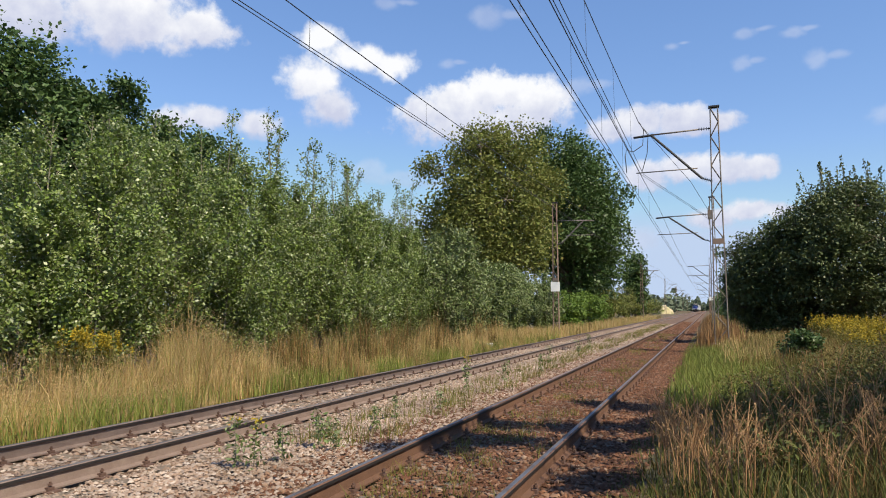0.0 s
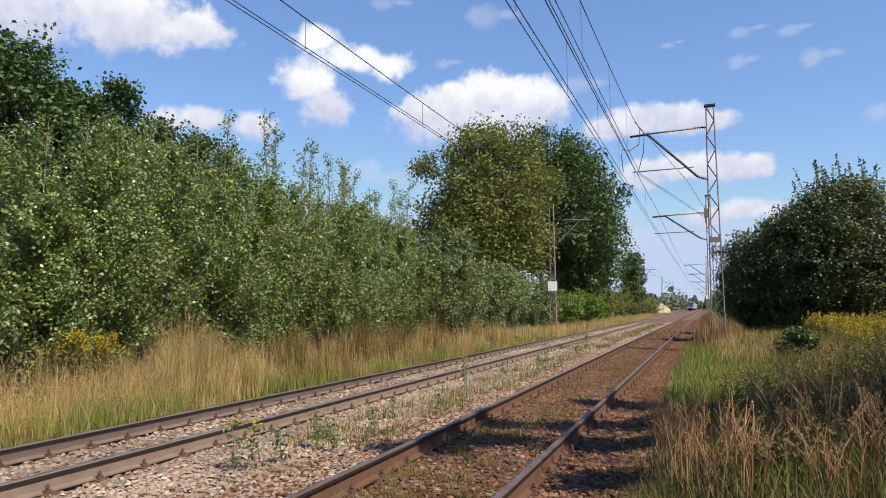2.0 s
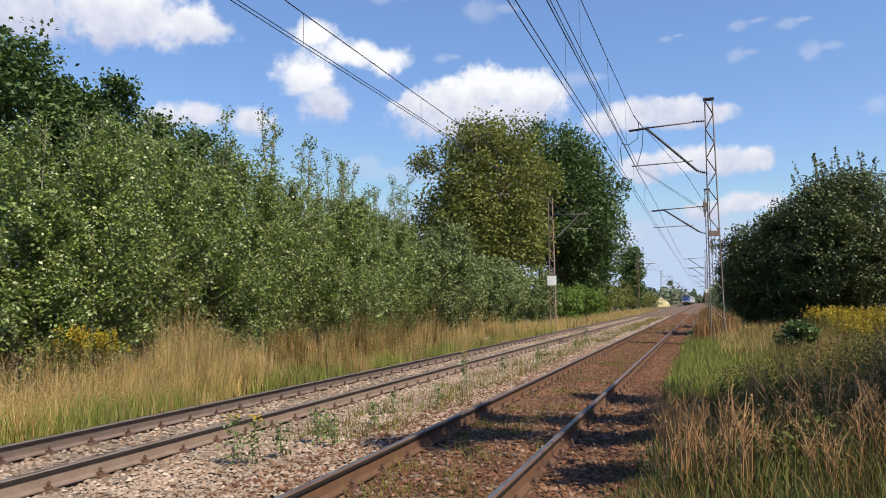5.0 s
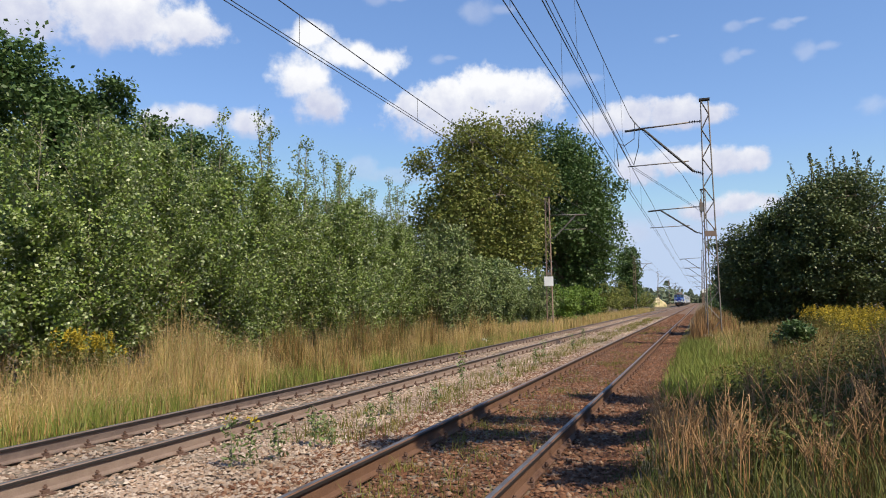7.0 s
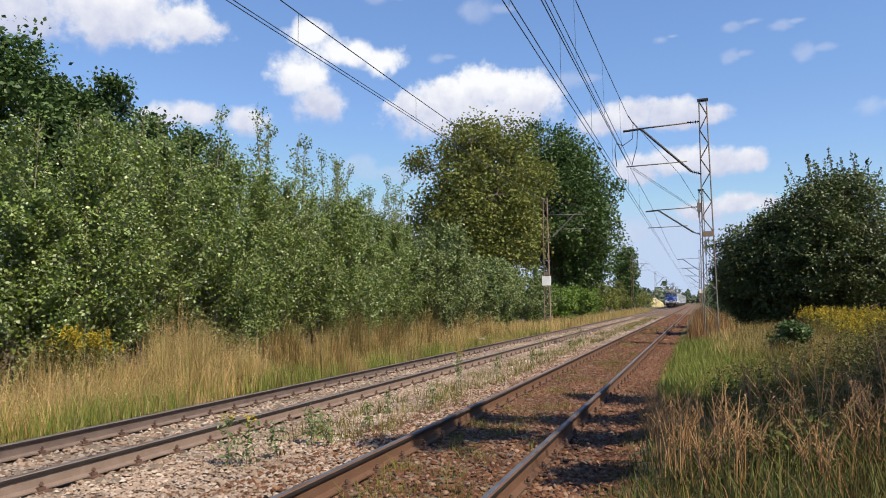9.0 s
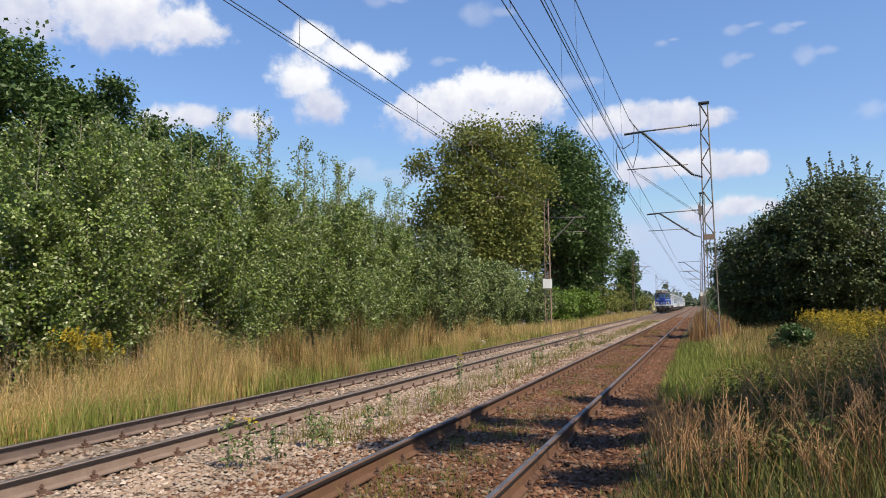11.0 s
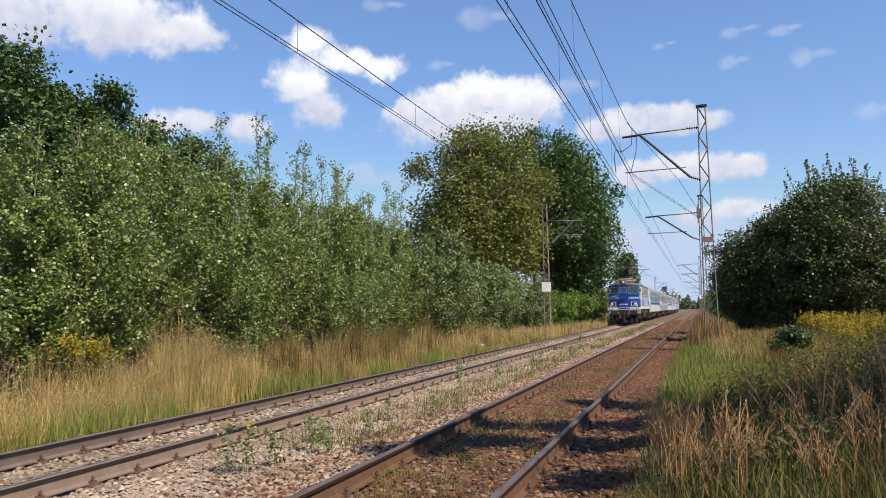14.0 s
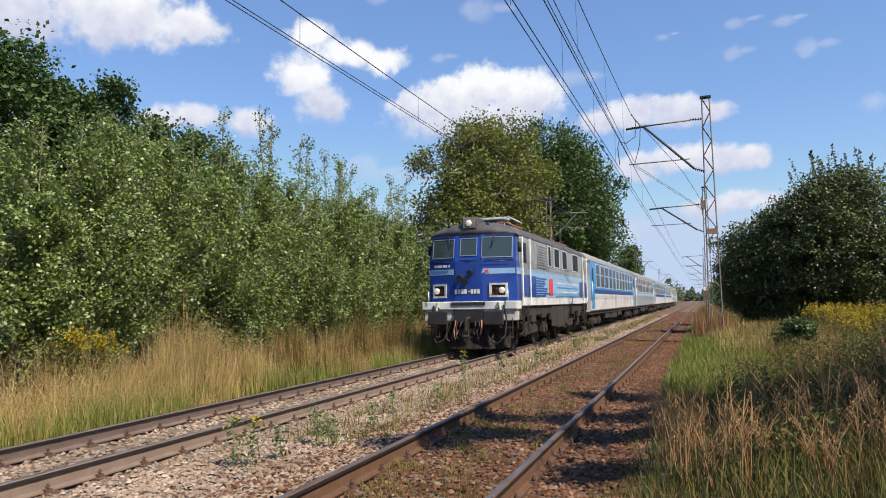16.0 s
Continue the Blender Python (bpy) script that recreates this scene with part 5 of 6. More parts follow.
def build_loco():
    t = thing("locomotive", (0, 0, 0), "blue and white electric locomotive with pale band and grimy bogies", "locomotive")
    L, W = 14.45, 1.45
    # body shell
    bm = bmesh.new()
    rings = []
    for z in (1.45, 2.9, 3.72):
        s = max(0.0, z - 2.9) * 0.2
        w = W - max(0, z - 3.0) * 0.06
        rear = [(w, L - 0.26 - s), (0.45, L - s), (-0.45, L - s), (-w, L - 0.26 - s)]
        pts = [(-w, 0.26 + s), (-0.45, s), (0.45, s), (w, 0.26 + s)] + rear
        rings.append([bm.verts.new((x, y, z)) for x, y in pts])
    for a, b in zip(rings, rings[1:]):
        for i in range(8):
            bm.faces.new((a[i], a[(i + 1) % 8], b[(i + 1) % 8], b[i]))
    bm.faces.new(rings[0][::-1])
    bm.faces.new(rings[-1])
    bmesh.ops.recalc_face_normals(bm, faces=bm.faces)
    corner = [e for e in bm.edges if abs(e.verts[0].co.z - e.verts[1].co.z) > 0.1 and abs(e.verts[0].co.x) > 1.3]
    bmesh.ops.bevel(bm, geom=corner, offset=0.09, segments=3, affect="EDGES")
    body = part("body", bm, M_BLUE, t)
    # roof: an arch swept along the body, drooping over each cab
    bm = bmesh.new()
    prof = [(-1.47, 3.70), (-1.44, 3.82), (-1.2, 4.00), (-0.7, 4.14), (0, 4.20), (0.7, 4.14), (1.2, 4.00), (1.44, 3.82), (1.47, 3.70)]
    secs = []
    for y, k in ((0.12, 0.0), (0.17, 0.35), (0.36, 0.8), (0.8, 1.0), (L - 0.8, 1.0), (L - 0.36, 0.8), (L - 0.17, 0.35), (L - 0.12, 0.0)):
        row = []
        for x, z in prof:
            inset = (1 if y < 3 else -1) * (abs(x) / 1.45) ** 2 * 0.30 * (1 if (y < 0.7 or y > L - 0.7) else 0.3 if (y < 2 or y > L - 2) else 0)
            row.append(bm.verts.new((x * (0.985 + 0.015 * k), y + inset, 3.70 + (z - 3.70) * (0.28 + 0.72 * k) * (1.0 if k else 0.0) + (0.03 if not k else 0))))
        secs.append(row)
    for a, b in zip(secs, secs[1:]):
        for i in range(len(prof) - 1):
            bm.faces.new((a[i], a[i + 1], b[i + 1], b[i]))
    bm.faces.new(secs[0])
    bm.faces.new(secs[-1][::-1])
    bmesh.ops.recalc_face_normals(bm, faces=bm.faces)
    roof = part("roof", bm, M_ROOF, t, "sooty dark grey roof", smooth=True)
    front_panel("gutter", -1.42, 1.42, 3.66, 3.73, 0.035, M_BLUE_DARK, t)
    # roof lamp
    lamp = box_part("roof_lamp", (-0.27, 0.27, 0.16, 0.95, 3.86, 4.30), M_ROOF, roof, "grey headlight housing", 0.06)
    bm = bmesh.new()
    box(bm, -0.2, 0.2, 0.12, 0.15, 3.94, 4.26, 0.012)
    part("lens_frame", bm, M_STEEL, t)
    rod_part("headlight", (0, 0.09, 4.10), (0, 0.13, 4.10), 0.095, M_LAMP, t, "lit round headlight", sides=20)
    # windscreens
    for x0, x1, z0, z1 in ((-1.28, -0.52, 3.02, 3.60), (-0.27, 0.25, 3.07, 3.60), (0.44, 1.34, 3.00, 3.62)):
        w = front_panel("windscreen", x0, x1, z0, z1, 0.012, M_GLASS, t, "greenish windscreen")
        front_frame("frame", x0, x1, z0, z1, 0.022, 0.028, M_WINDOW_RIM, w)
    front_panel("sill", -1.42, 1.42, 2.90, 2.925, 0.03, M_BLUE_DARK, t)
    for a, b in (((0.80, 3.70), (0.72, 3.30)), ((-0.7, 3.70), (-0.62, 3.35))):
        rod_part("wiper", (a[0], nose_y(a[0], a[1]) - 0.06, a[1]), (b[0], nose_y(b[0], b[1]) - 0.05, b[1]), 0.014, M_RUBBER, t)
    # pale waist stripes and bars in place of the writing
    front_panel("waist_stripe", -1.43, -0.50, 2.47, 2.64, 0.006, M_BLUE_SKY, t, "pale blue waist stripe")
    front_panel("waist_stripe", 0.40, 1.43, 2.47, 2.64, 0.006, M_BLUE_SKY, t, "pale blue waist stripe", skew=0.08)
    front_panel("red_mark", 0.50, 0.66, 2.50, 2.60, 0.010, M_RED, t, "red mark", skew=0.05)
    front_panel("centre_panel", -0.42, 0.42, 1.98, 2.64, 0.012, M_BLUE, t, "blue raised centre panel")
    for x0, w in zip(np.r_[-0.47 + 0.105 * np.arange(4), -0.02, 0.06 + 0.105 * np.arange(3)], [0.08] * 4 + [0.05] + [0.08] * 3):
        front_panel("number_bar", x0, x0 + w, 1.86 if w > 0.06 else 1.92, 2.00 if w > 0.06 else 1.95, 0.018, M_PAINT_WHITE, t)
    for x0, w in ((-1.22, 0.06), (-1.12, 0.17), (-0.91, 0.17), (-0.70, 0.06)):
        front_panel("number_bar", x0, x0 + w, 2.71, 2.79, 0.008, M_PAINT_WHITE, t)
    # headlights
    for x0, x1, lit in ((-1.26, -0.78, 1), (0.68, 1.20, 1)):
        y = nose_y((x0 + x1) / 2, 2)
        h = front_frame("headlight_frame", x0 + 0.05, x1 - 0.05, 1.80, 2.12, 0.06, 0.07, M_BEAM, t, "grey square headlight frame")
        front_panel("lamp_recess", x0 + 0.05, x1 - 0.05, 1.80, 2.12, 0.02, M_UNDER_BROWN, h)
        xc = (x0 + x1) / 2
        o = 0.1 if xc > 0 else -0.1
        rod_part("headlight", (xc + o, y - 0.05, 1.96), (xc + o, y + 0.02, 1.96), 0.095, M_LAMP, h, "lit headlight", sides=18)
        rod_part("tail_light", (xc - o, nose_y(xc - o, 2) - 0.045, 1.96), (xc - o, y + 0.05, 1.96), 0.085, M_TAIL, h, "dark red unlit tail light", sides=16)
    # control sockets
    for x, z in ((-0.26, 2.40), (0.08, 2.54), (-0.08, 2.29)):
        bm = bmesh.new()
        rod(bm, (x, 0.0, z), (x, -0.14, z - 0.03), 0.075, sides=14)
        rod(bm, (x, -0.13, z - 0.03), (x, -0.17, z - 0.04), 0.095, sides=14)
        part("socket", bm, M_STEEL_DARK, t, "dark control socket")
    # side livery, both sides
    for s in (1, -1):
        side_box("grey_panel", 0.75, 13.75, 2.66, 3.68, 0.004, M_PAINT_GREY, t, "pale grey upper side", s)
        side_box("waist_stripe", 0.36, 14.1, 2.46, 2.655, 0.007, M_BLUE_SKY, t, "pale blue stripe", s)
        side_box("livery_panel", 2.9, 11.6, 1.73, 2.455, 0.004, M_BLUE_SKY, t, "light blue livery panel", s)
        for k in range(8):
            z = 1.75 + k * 0.087
            side_box("livery_stripe", 2.9, 4.1 + 0.75 * rng.uniform() + 0.25 * (k % 2), z, z + 0.058, 0.009, M_BLUE, t, "", s)
            if k % 2 == 0:
                side_box("livery_stripe", 6.2 + rng.uniform(0, 0.8), 11.3, z, z + 0.05, 0.009, M_PAINT_WHITE if k % 4 else M_BLUE_MID, t, "", s)
        side_box("red_mark", 5.0, 5.7, 1.80, 2.42, 0.012, M_RED, t, "red emblem block", s)
        side_box("white_band", 0.95, 13.7, 1.46, 1.725, 0.02, M_PAINT_WHITE, t, "white lower band", s)
        for y0, y1 in ((5.0, 5.45), (6.1, 7.05), (7.7, 8.65), (10.0, 11.4)):
            w = side_box("side_window", y0, y1, 2.92, 3.64, 0.010, M_GLASS_DARK, t, "dark side window", s)
            side_frame("frame", y0, y1, 2.92, 3.64, 0.04, 0.018, M_PAINT_WHITE, w, s)
        bm = bmesh.new()
        a = s * 1.45
        for k in range(9):
            z = 2.78 + k * 0.095
            v = box(bm, min(a, a + s * 0.03), max(a, a + s * 0.03), 3.15, 4.8, z, z + 0.06)
        part("louvre", bm, M_PAINT_GREY, t)
        for y0 in (0.95, 12.5):
            d = side_box("cab_door", y0, y0 + 0.78, 1.74, 3.62, 0.014, M_PAINT_GREY, t, "", s, bevel=0.01)
            side_box("door_window", y0 + 0.14, y0 + 0.64, 2.85, 3.5, 0.022, M_GLASS_DARK, d, "", s)
            side_box("door_panel", y0 + 0.01, y0 + 0.77, 1.76, 2.45, 0.019, M_BLUE, d, "blue lower door panel", s)
            for q in (y0 - 0.12, y0 + 0.9):
                bm = bmesh.new()
                rod(bm, (s * 1.53, q, 1.50), (s * 1.53, q, 3.66), 0.026)
                for z in (1.55, 2.6, 3.62):
                    rod(bm, (s * 1.44, q, z), (s * 1.53, q, z), 0.014)
                part("handrail", bm, M_RAILING, t, "white handrail")
            bm = bmesh.new()
            for z in (0.55, 0.9, 1.25):
                box(bm, min(s * 1.3, s * 1.5), max(s * 1.3, s * 1.5), y0 + 0.1, y0 + 0.7, z, z + 0.03)
            for q in (y0 + 0.1, y0 + 0.68):
                box(bm, min(s * 1.44, s * 1.5), max(s * 1.44, s * 1.5), q, q + 0.03, 0.5, 1.48)
            part("step", bm, M_UNDER, t)
        rod_part("mirror", (s * 1.52, 0.55, 3.15), (s * 1.52, 0.55, 3.45), 0.06, M_RUBBER, t)
        # equipment below the floor
        for y0, y1, z0 in ((5.6, 6.5, 0.62), (6.6, 8.1, 0.55), (8.2, 8.9, 0.68)):
            side_box("equipment_box", y0, y1, z0, 1.40, -0.08, M_UNDER_BROWN, t, "", s, bevel=0.03)
        bm = bmesh.new()
        for k in range(7):
            y = 0.7 + k * 2.0
            rod(bm, (s * 1.36, y, 1.44), (s * 1.33, y + 0.1, 0.75), 0.03, sides=6)
        rod(bm, (s * 1.36, 0.5, 1.32), (s * 1.36, 14, 1.32), 0.035, sides=6)
        rod(bm, (s * 1.30, 0.8, 1.10), (s * 1.30, 13.6, 1.10), 0.03, sides=6)
        part("pipework", bm, M_UNDER, t)
    box_part("underframe", (-1.38, 1.38, 0.25, 14.2, 1.12, 1.46), M_UNDER, t, "", 0.02)
    # front beam, buffers, coupling, plough
    bm = bmesh.new()
    box(bm, -1.56, 1.56, -0.10, 0.5, 1.36, 1.62, 0.03)
    part("front_beam", bm, M_PAINT_WHITE, t, "white front beam")
    box_part("buffer_beam", (-1.5, 1.5, -0.03, 0.4, 1.02, 1.37), M_BEAM, t, "dirty grey buffer beam", 0.02)
    box_part("step_plate", (-0.55, 0.55, -0.13, 0.0, 1.50, 1.60), M_STEEL_DARK, t)
    for s in (-1, 1):
        bm = bmesh.new()
        rod(bm, (s * 0.9, 0.1, 1.1), (s * 0.9, -0.38, 1.1), 0.13, sides=14)
        rod(bm, (s * 0.9, -0.1, 1.1), (s * 0.9, -0.2, 1.1), 0.19, sides=14)
        box(bm, s * 0.9 - 0.32, s * 0.9 + 0.32, -0.46, -0.38, 0.90, 1.33, 0.03)
        part("buffer", bm, M_STEEL_DARK, t, "dark rectangular buffer")
        bm = bmesh.new()
        rod(bm, (s * 1.0, -0.13, 1.60), (s * 1.05, -0.14, 1.34), 0.042, sides=10)
        rod(bm, (s * 0.94, -0.13, 1.44), (s * 1.08, -0.13, 1.48), 0.03, sides=8)
        part("hose_valve", bm, M_VALVE, t, "pale greenish air valve")
        pts = [(s * 0.55, -0.1, 1.1), (s * 0.6, -0.25, 0.8), (s * 0.75, -0.32, 0.42), (s * 1.0, -0.3, 0.34), (s * 1.2, -0.2, 0.6), (s * 1.22, -0.1, 1.1), (s * 1.15, -0.12, 1.5)]
        v, f = tubes([(np.array(pts), np.full(7, 0.028))], 6)
        mesh_np("brake_hose", v, f, M_RUBBER, t, smooth=True)
        pts = [(s * 0.42, -0.05, 1.05), (s * 0.45, -0.22, 0.7), (s * 0.38, -0.28, 0.45), (s * 0.3, -0.2, 0.75)]
        v, f = tubes([(np.array(pts), np.full(4, 0.03))], 6)
        mesh_np("brake_hose", v, f, M_PANTO, t, smooth=True)
    bm = bmesh.new()
    box(bm, -0.5, 0.5, -0.08, 0.2, 0.95, 1.36, 0.02)
    part("coupling_pocket", bm, M_STEEL_DARK, t)
    bm = bmesh.new()
    rod(bm, (0, 0.0, 1.1), (0, -0.35, 1.08), 0.06)
    rod(bm, (0, -0.33, 1.1), (0, -0.36, 0.72), 0.05)
    rod(bm, (-0.07, -0.3, 1.02), (-0.07, -0.34, 0.55), 0.022)
    rod(bm, (0.07, -0.3, 1.02), (0.07, -0.34, 0.55), 0.022)
    rod(bm, (-0.1, -0.34, 0.55), (0.1, -0.34, 0.55), 0.04)
    part("coupling_hook", bm, M_UNDER_BROWN, t)
    bm = bmesh.new()
    vs = [[bm.verts.new(p) for p in ((x, y, 0.17), (x * 0.97, y + 0.12, 0.50), (x * 0.95, y + 0.22, 0.78))] for x, y in ((-1.25, 0.25), (-0.6, -0.18), (0, -0.32), (0.6, -0.18), (1.25, 0.25))]
    for a, b in zip(vs, vs[1:]):
        for i in range(2):
            bm.faces.new((a[i], b[i], b[i + 1], a[i + 1]))
    bmesh.ops.solidify(bm, geom=bm.faces[:], thickness=0.03)
    part("plough", bm, M_UNDER_BROWN, t, "grey brown snow plough")
    box_part("guard_bar", (-1.2, 1.2, 0.3, 0.45, 0.6, 1.1), M_UNDER, t)
    for s in (-1, 1):
        for k, x in enumerate((0.22, 0.34, 0.66)):
            pts = [(s * x, -0.06, 1.02), (s * (x + 0.03), -0.2, 0.85), (s * (x + 0.02), -0.26, 0.62 - 0.08 * k), (s * (x - 0.06), -0.22, 0.52 - 0.06 * k)]
            v, f = tubes([(np.array(pts), np.array([0.026, 0.026, 0.026, 0.04]))], 6)
            mesh_np("brake_hose", v, f, M_RUBBER if k % 2 else M_UNDER_BROWN, t, smooth=True)
        bm = bmesh.new()
        box(bm, s * 1.2 - 0.2, s * 1.2 + 0.2, -0.12, 0.05, 0.50, 0.53)
        box(bm, s * 1.2 - 0.2, s * 1.2 + 0.2, -0.12, 0.05, 0.80, 0.83)
        for x in (-0.19, 0.19):
            rod(bm, (s * 1.2 + x, -0.03, 0.5), (s * 1.2 + x, -0.03, 1.1), 0.015, sides=6)
        part("shunter_step", bm, M_UNDER, t)
        rod_part("grab_rail", (s * 1.3, -0.16, 1.62), (s * 1.3, -0.16, 1.95), 0.015, M_RAILING, t)
        rod_part("windscreen_rail", (s * 0.5, nose_y(0.5, 2.85) - 0.07, 2.86), (s * 1.3, nose_y(1.3, 2.85) - 0.07, 2.86), 0.014, M_BLUE_DARK, t)
        # small fittings along the frame
        for k in range(9):
            y = 1.0 + k * 1.5
            bm = bmesh.new()
            box(bm, s * 1.34 - 0.06, s * 1.34 + 0.06, y, y + 0.35 + 0.2 * (k % 3), 1.0 - 0.12 * (k % 2), 1.3, 0.02)
            part("frame_fitting", bm, M_UNDER_BROWN if k % 2 else M_UNDER, t)
        for y in (1.2, 6.2, 8.3, 13.2):
            rod_part("air_reservoir", (s * 1.12, y, 0.82), (s * 1.12, y + 0.9, 0.82), 0.16, M_UNDER_BROWN, t, sides=14)
    # bogies and wheels
    for yc in (3.7, 10.75):
        bogie(t, yc, 3.05, 0.625, 0.72)
        for k in (-1, 1):
            wheels.append((wheelset(t, yc + k * 1.525, 0.625), yc + k * 1.525, 0.625))
    for y0, y1 in ((2.2, 5.2), (9.2, 12.2)):
        box_part("motor", (-0.65, 0.65, y0, y1, 0.35, 1.1), M_UNDER, t, "", 0.08)
    # roof equipment: walkways, insulators and two folded pantographs
    for s in (-1, 1):
        box_part("roof_walkway", (s * 0.95 - 0.2, s * 0.95 + 0.2, 2.2, 12.2, 4.02, 4.05), M_ROOF, roof)
    for yc in (2.9, 11.5):
        p = thing("pantograph")
        p.parent = t
        p.location = (0, yc, 3.93)
        for x in (-0.75, 0.75):
            for y in (-0.8, 0.8):
                insulator("insulator", (x, y, 0.0), (x, y, 0.30), p)
        bm = bmesh.new()
        for x in (-0.75, 0.75):
            rod(bm, (x, -0.95, 0.32), (x, 0.95, 0.32), 0.03)
        for y in (-0.95, 0.95):
            rod(bm, (-0.8, y, 0.32), (0.8, y, 0.32), 0.03)
        part("base_frame", bm, M_PANTO, p)
        up = yc > 6
        knee, knee_z, head_z = (1.05, 1.32, 2.45) if up else (1.55, 0.42, 0.58)
        bm = bmesh.new()
        for x in (-0.55, 0.55):
            for k in (-1, 1):
                rod(bm, (x, k * 0.45, 0.34), (x * 0.85, k * knee, knee_z), 0.018)
                rod(bm, (x * 0.85, k * knee, knee_z), (x * 0.6, k * 0.12, head_z), 0.014)
        for k in (-1, 1):
            rod(bm, (-0.47, k * knee, knee_z), (0.47, k * knee, knee_z), 0.02)
            rod(bm, (-0.47, k * knee, knee_z), (0.33, k * 0.12, head_z), 0.012)
        part("arm_frame", bm, M_STEEL_DARK if up else M_PANTO, p, "dark raised pantograph arms" if up else "reddish folded pantograph arms")
        bm = bmesh.new()
        for y in (-0.22, 0.22):
            rod(bm, (-0.62, y, head_z + 0.03), (0.62, y, head_z + 0.03), 0.028)
            for s in (-1, 1):
                rod(bm, (s * 0.62, y, head_z + 0.03), (s * 0.95, y, head_z - 0.15), 0.022)
        part("collector_head", bm, M_STEEL_DARK if up else M_ALU, p, "dark collector bars" if up else "pale collector bars")
    box_part("roof_hatch", (-0.5, 0.5, 5.2, 9.0, 4.0, 4.16), M_ROOF, roof, "", 0.05)
    bm = bmesh.new()
    box(bm, -0.15, 0.95, 0.95, 1.5, 4.26, 4.34, 0.02)
    for x in (-0.05, 0.85):
        rod(bm, (x, 1.2, 3.98), (x, 1.2, 4.28), 0.03)
    part("roof_conduit", bm, M_BEAM, t, "pale grey roof conduit")
    for x in (-0.75, 0.55):
        rod_part("horn", (x, 0.35, 4.06), (x, 0.75, 4.08), 0.06, M_STEEL_DARK, roof, r2=0.03)
    return t


M_COACH_WHITE = surface("coach_white_paint", (0.47, 0.48, 0.50), (0.57, 0.58, 0.60), 2.5, 0.5, bump=0.03, dirt=(0.38, 0.31, 0.30), dirt_scale=0.8)
M_COACH_GREY = surface("coach_grey_paint", (0.21, 0.235, 0.25), (0.29, 0.315, 0.33), 2.5, 0.5, bump=0.03, dirt=(0.24, 0.23, 0.22), dirt_scale=0.8)


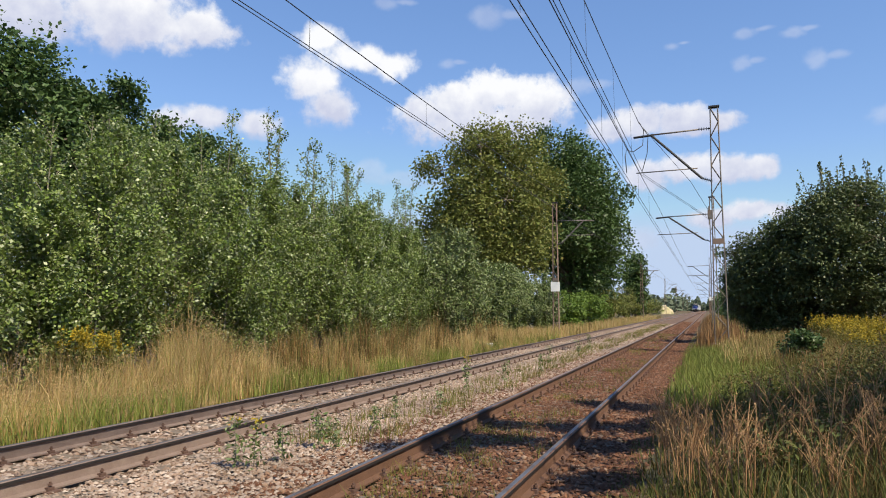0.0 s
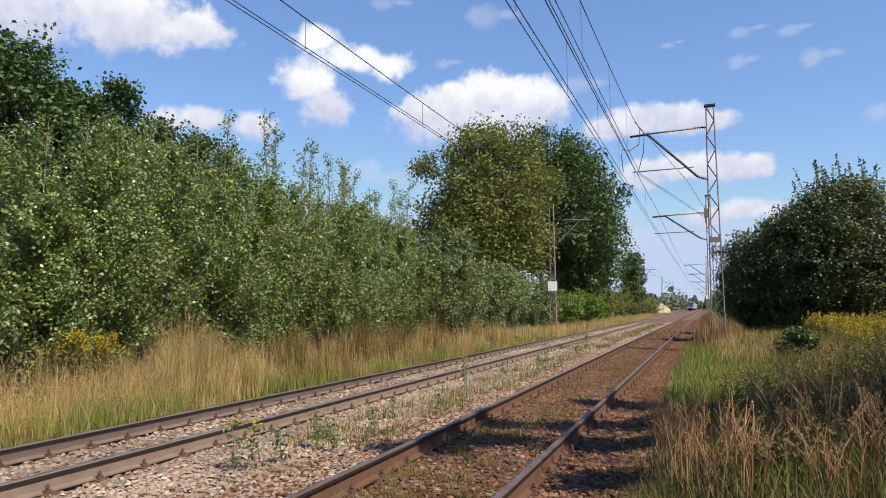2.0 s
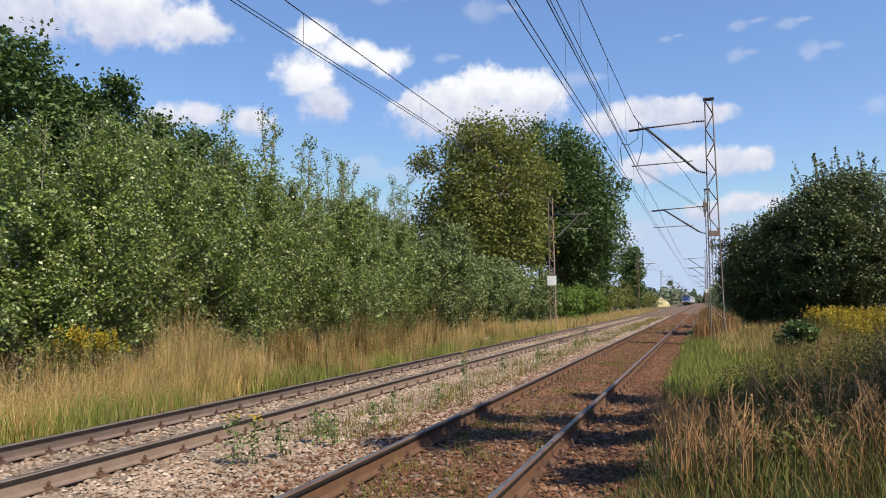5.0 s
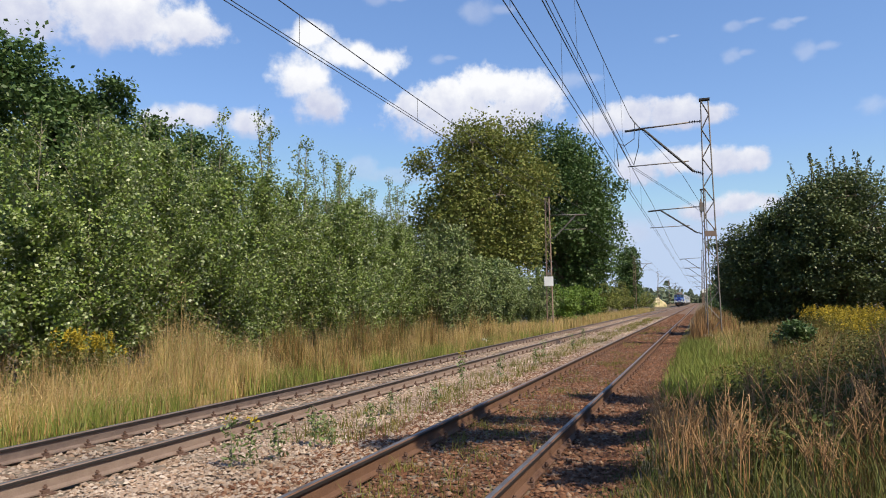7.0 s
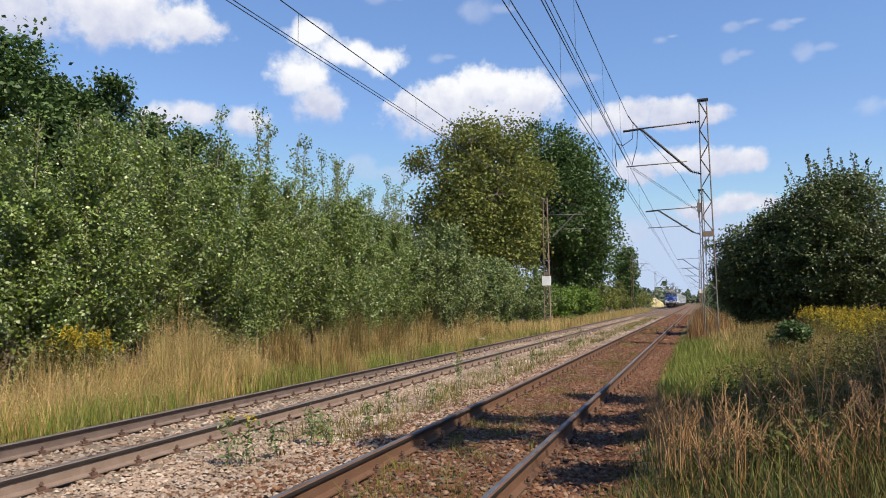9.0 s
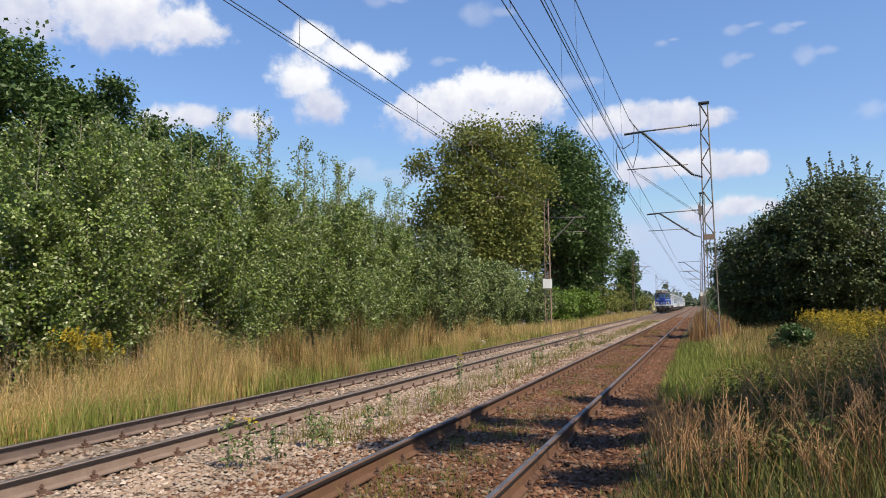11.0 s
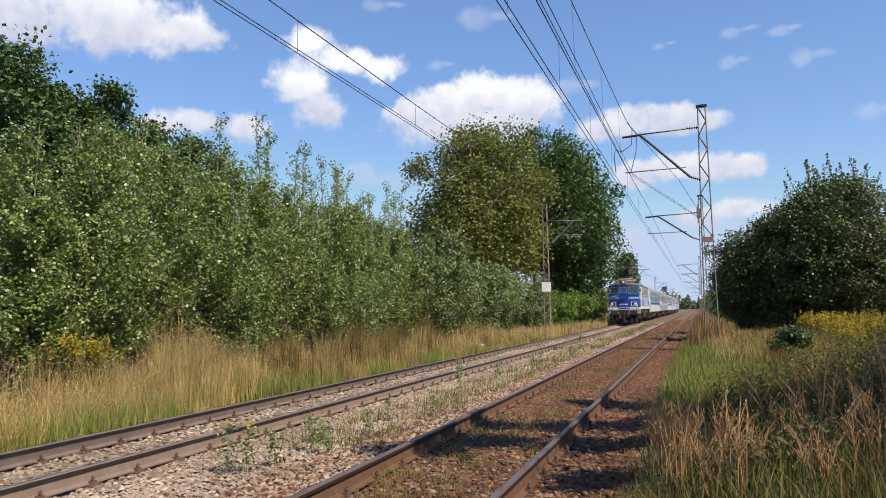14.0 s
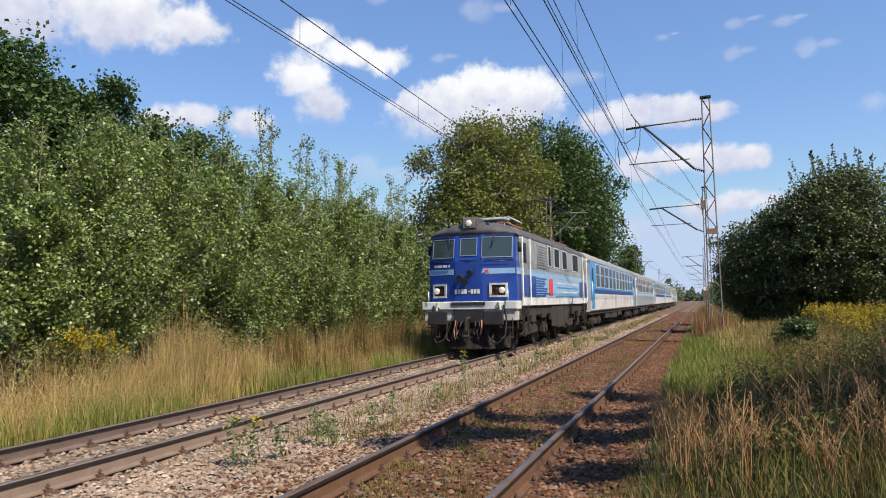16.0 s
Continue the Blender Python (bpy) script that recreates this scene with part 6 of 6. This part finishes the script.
def build_coach(scheme):
    """A passenger coach with an arched roof, paired windows and end doors; scheme 0 blue band, 1 mostly white, 2 blue and grey."""
    lab = ("white coach with a blue window band and grey roof", "white and pale grey coach with a grey roof", "white coach with a blue end and pale blue windows")[scheme]
    t = thing("coach", (0, 0, 0), lab, "coach", "coaches of the train")
    L, W = 24.0, 1.43
    bm = bmesh.new()
    prof = [(-W, 1.08), (-W, 2.6), (-W + 0.03, 3.72), (W - 0.03, 3.72), (W, 2.6), (W, 1.08), (W - 0.15, 1.0), (-W + 0.15, 1.0)]
    a = [bm.verts.new((x, 0.15, z)) for x, z in prof]
    b = [bm.verts.new((x, L, z)) for x, z in prof]
    for i in range(8):
        bm.faces.new((a[i], a[(i + 1) % 8], b[(i + 1) % 8], b[i]))
    bm.faces.new(a[::-1])
    bm.faces.new(b)
    bmesh.ops.recalc_face_normals(bm, faces=bm.faces)
    part("body", bm, M_COACH_WHITE if scheme != 1 else M_COACH_GREY, t)
    bm = bmesh.new()
    arch = [(-1.45, 3.66), (-1.42, 3.82), (-1.2, 4.04), (-0.7, 4.20), (0, 4.26), (0.7, 4.20), (1.2, 4.04), (1.42, 3.82), (1.45, 3.66)]
    rows = [[bm.verts.new((x, y, z)) for x, z in arch] for y in (0.1, 8.0, 16.0, L + 0.05)]
    for a, b in zip(rows, rows[1:]):
        for i in range(8):
            bm.faces.new((a[i], a[i + 1], b[i + 1], b[i]))
    bm.faces.new(rows[0])
    bm.faces.new(rows[-1][::-1])
    bmesh.ops.recalc_face_normals(bm, faces=bm.faces)
    roof = part("roof", bm, M_ROOF_GREY, t, "grey arched roof", smooth=True)
    for y in (4, 9, 14, 19):
        box_part("roof_vent", (-0.3, 0.3, y, y + 0.5, 4.2, 4.31), M_ROOF_GREY, roof, "", 0.03)
    band = (M_BLUE_MID, M_COACH_GREY, M_BLUE_SKY)[scheme]
    stripe = (M_BLUE, M_BLUE_SKY, M_BLUE)[scheme]
    s = 1
    side_box("window_band", 1.5, L - 1.2, 2.20, 3.70, 0.004, band, t, "", s, W)
    side_box("waist_stripe", 1.5, L - 1.2, 1.96, 2.195, 0.006, stripe, t, "blue stripe", s, W)
    side_box("lower_side", 1.5, L - 1.2, 1.10, 1.955, 0.003, M_COACH_WHITE if scheme != 1 else M_COACH_GREY, t, "", s, W)
    if scheme != 1:
        side_box("end_panel", 0.16, 1.45, 1.6, 3.70, 0.008, M_BLUE_MID, t, "bright blue end panel", s, W)
    n = 11
    for k in range(n):
        y = 2.1 + k * 1.84
        w = side_box("window", y, y + 1.35, 2.34, 3.54, 0.008, M_GLASS_COACH, t, "", s, W)
        side_frame("frame", y, y + 1.35, 2.34, 3.54, 0.045, 0.02, M_COACH_WHITE, w, s, W)
        side_box("transom", y, y + 1.35, 2.98, 3.04, 0.018, M_COACH_WHITE, w, "", s, W)
    for y in (0.45, L - 1.1):
        d = side_box("door", y, y + 0.8, 1.15, 3.5, 0.02, M_BLUE_MID if scheme == 0 else M_PAINT_WHITE, t, "", s, W, 0.02)
        side_box("door_window", y + 0.2, y + 0.6, 2.5, 3.3, 0.028, M_GLASS_DARK, d, "", s, W)
        rod_part("handrail", (W + 0.06, y - 0.08, 1.3), (W + 0.06, y - 0.08, 2.6), 0.018, M_PAINT_WHITE, t)
    for y in (-0.25, L):
        box_part("gangway", (-0.5, 0.5, y, y + 0.45, 1.3, 3.5), M_RUBBER, t, "black rubber gangway", 0.08)
    for y0, y1, z0 in ((7.0, 9.2, 0.5), (9.8, 12.6, 0.45), (13.3, 15.5, 0.55)):
        box_part("equipment_box", (-1.2, 1.25, y0, y1, z0, 1.02), M_UNDER, t, "", 0.04)
    box_part("underframe", (-1.3, 1.3, 0.2, L - 0.1, 0.85, 1.03), M_UNDER, t)
    for yc in (3.2, 20.8):
        bogie(t, yc, 2.5, 0.46, 0.55)
        for k in (-1, 1):
            wheels.append((wheelset(t, yc + k * 1.25, 0.46), yc + k * 1.25, 0.46))
    return t


loco = build_loco()
coaches = [build_coach(k) for k in (0, 1, 0, 2, 1)]


def motions():
    ts = [float(t) for t in range(17)]
    walk(loco, [(t, pose(TRACK2, FRONT + SPEED * (16 - t), LEFT_Z)) for t in ts])
    for i, c in enumerate(coaches):
        walk(c, [(t, pose(TRACK2, FRONT + 15.1 + 24.7 * i + SPEED * (16 - t), LEFT_Z)) for t in ts])
    for w, y, r in wheels[:12]:
        step = 1 / 40
        walk(w, [(k * step, pose(0, y, r, math.degrees(SPEED * k * step / r) % 360)) for k in range(641)])


motions()
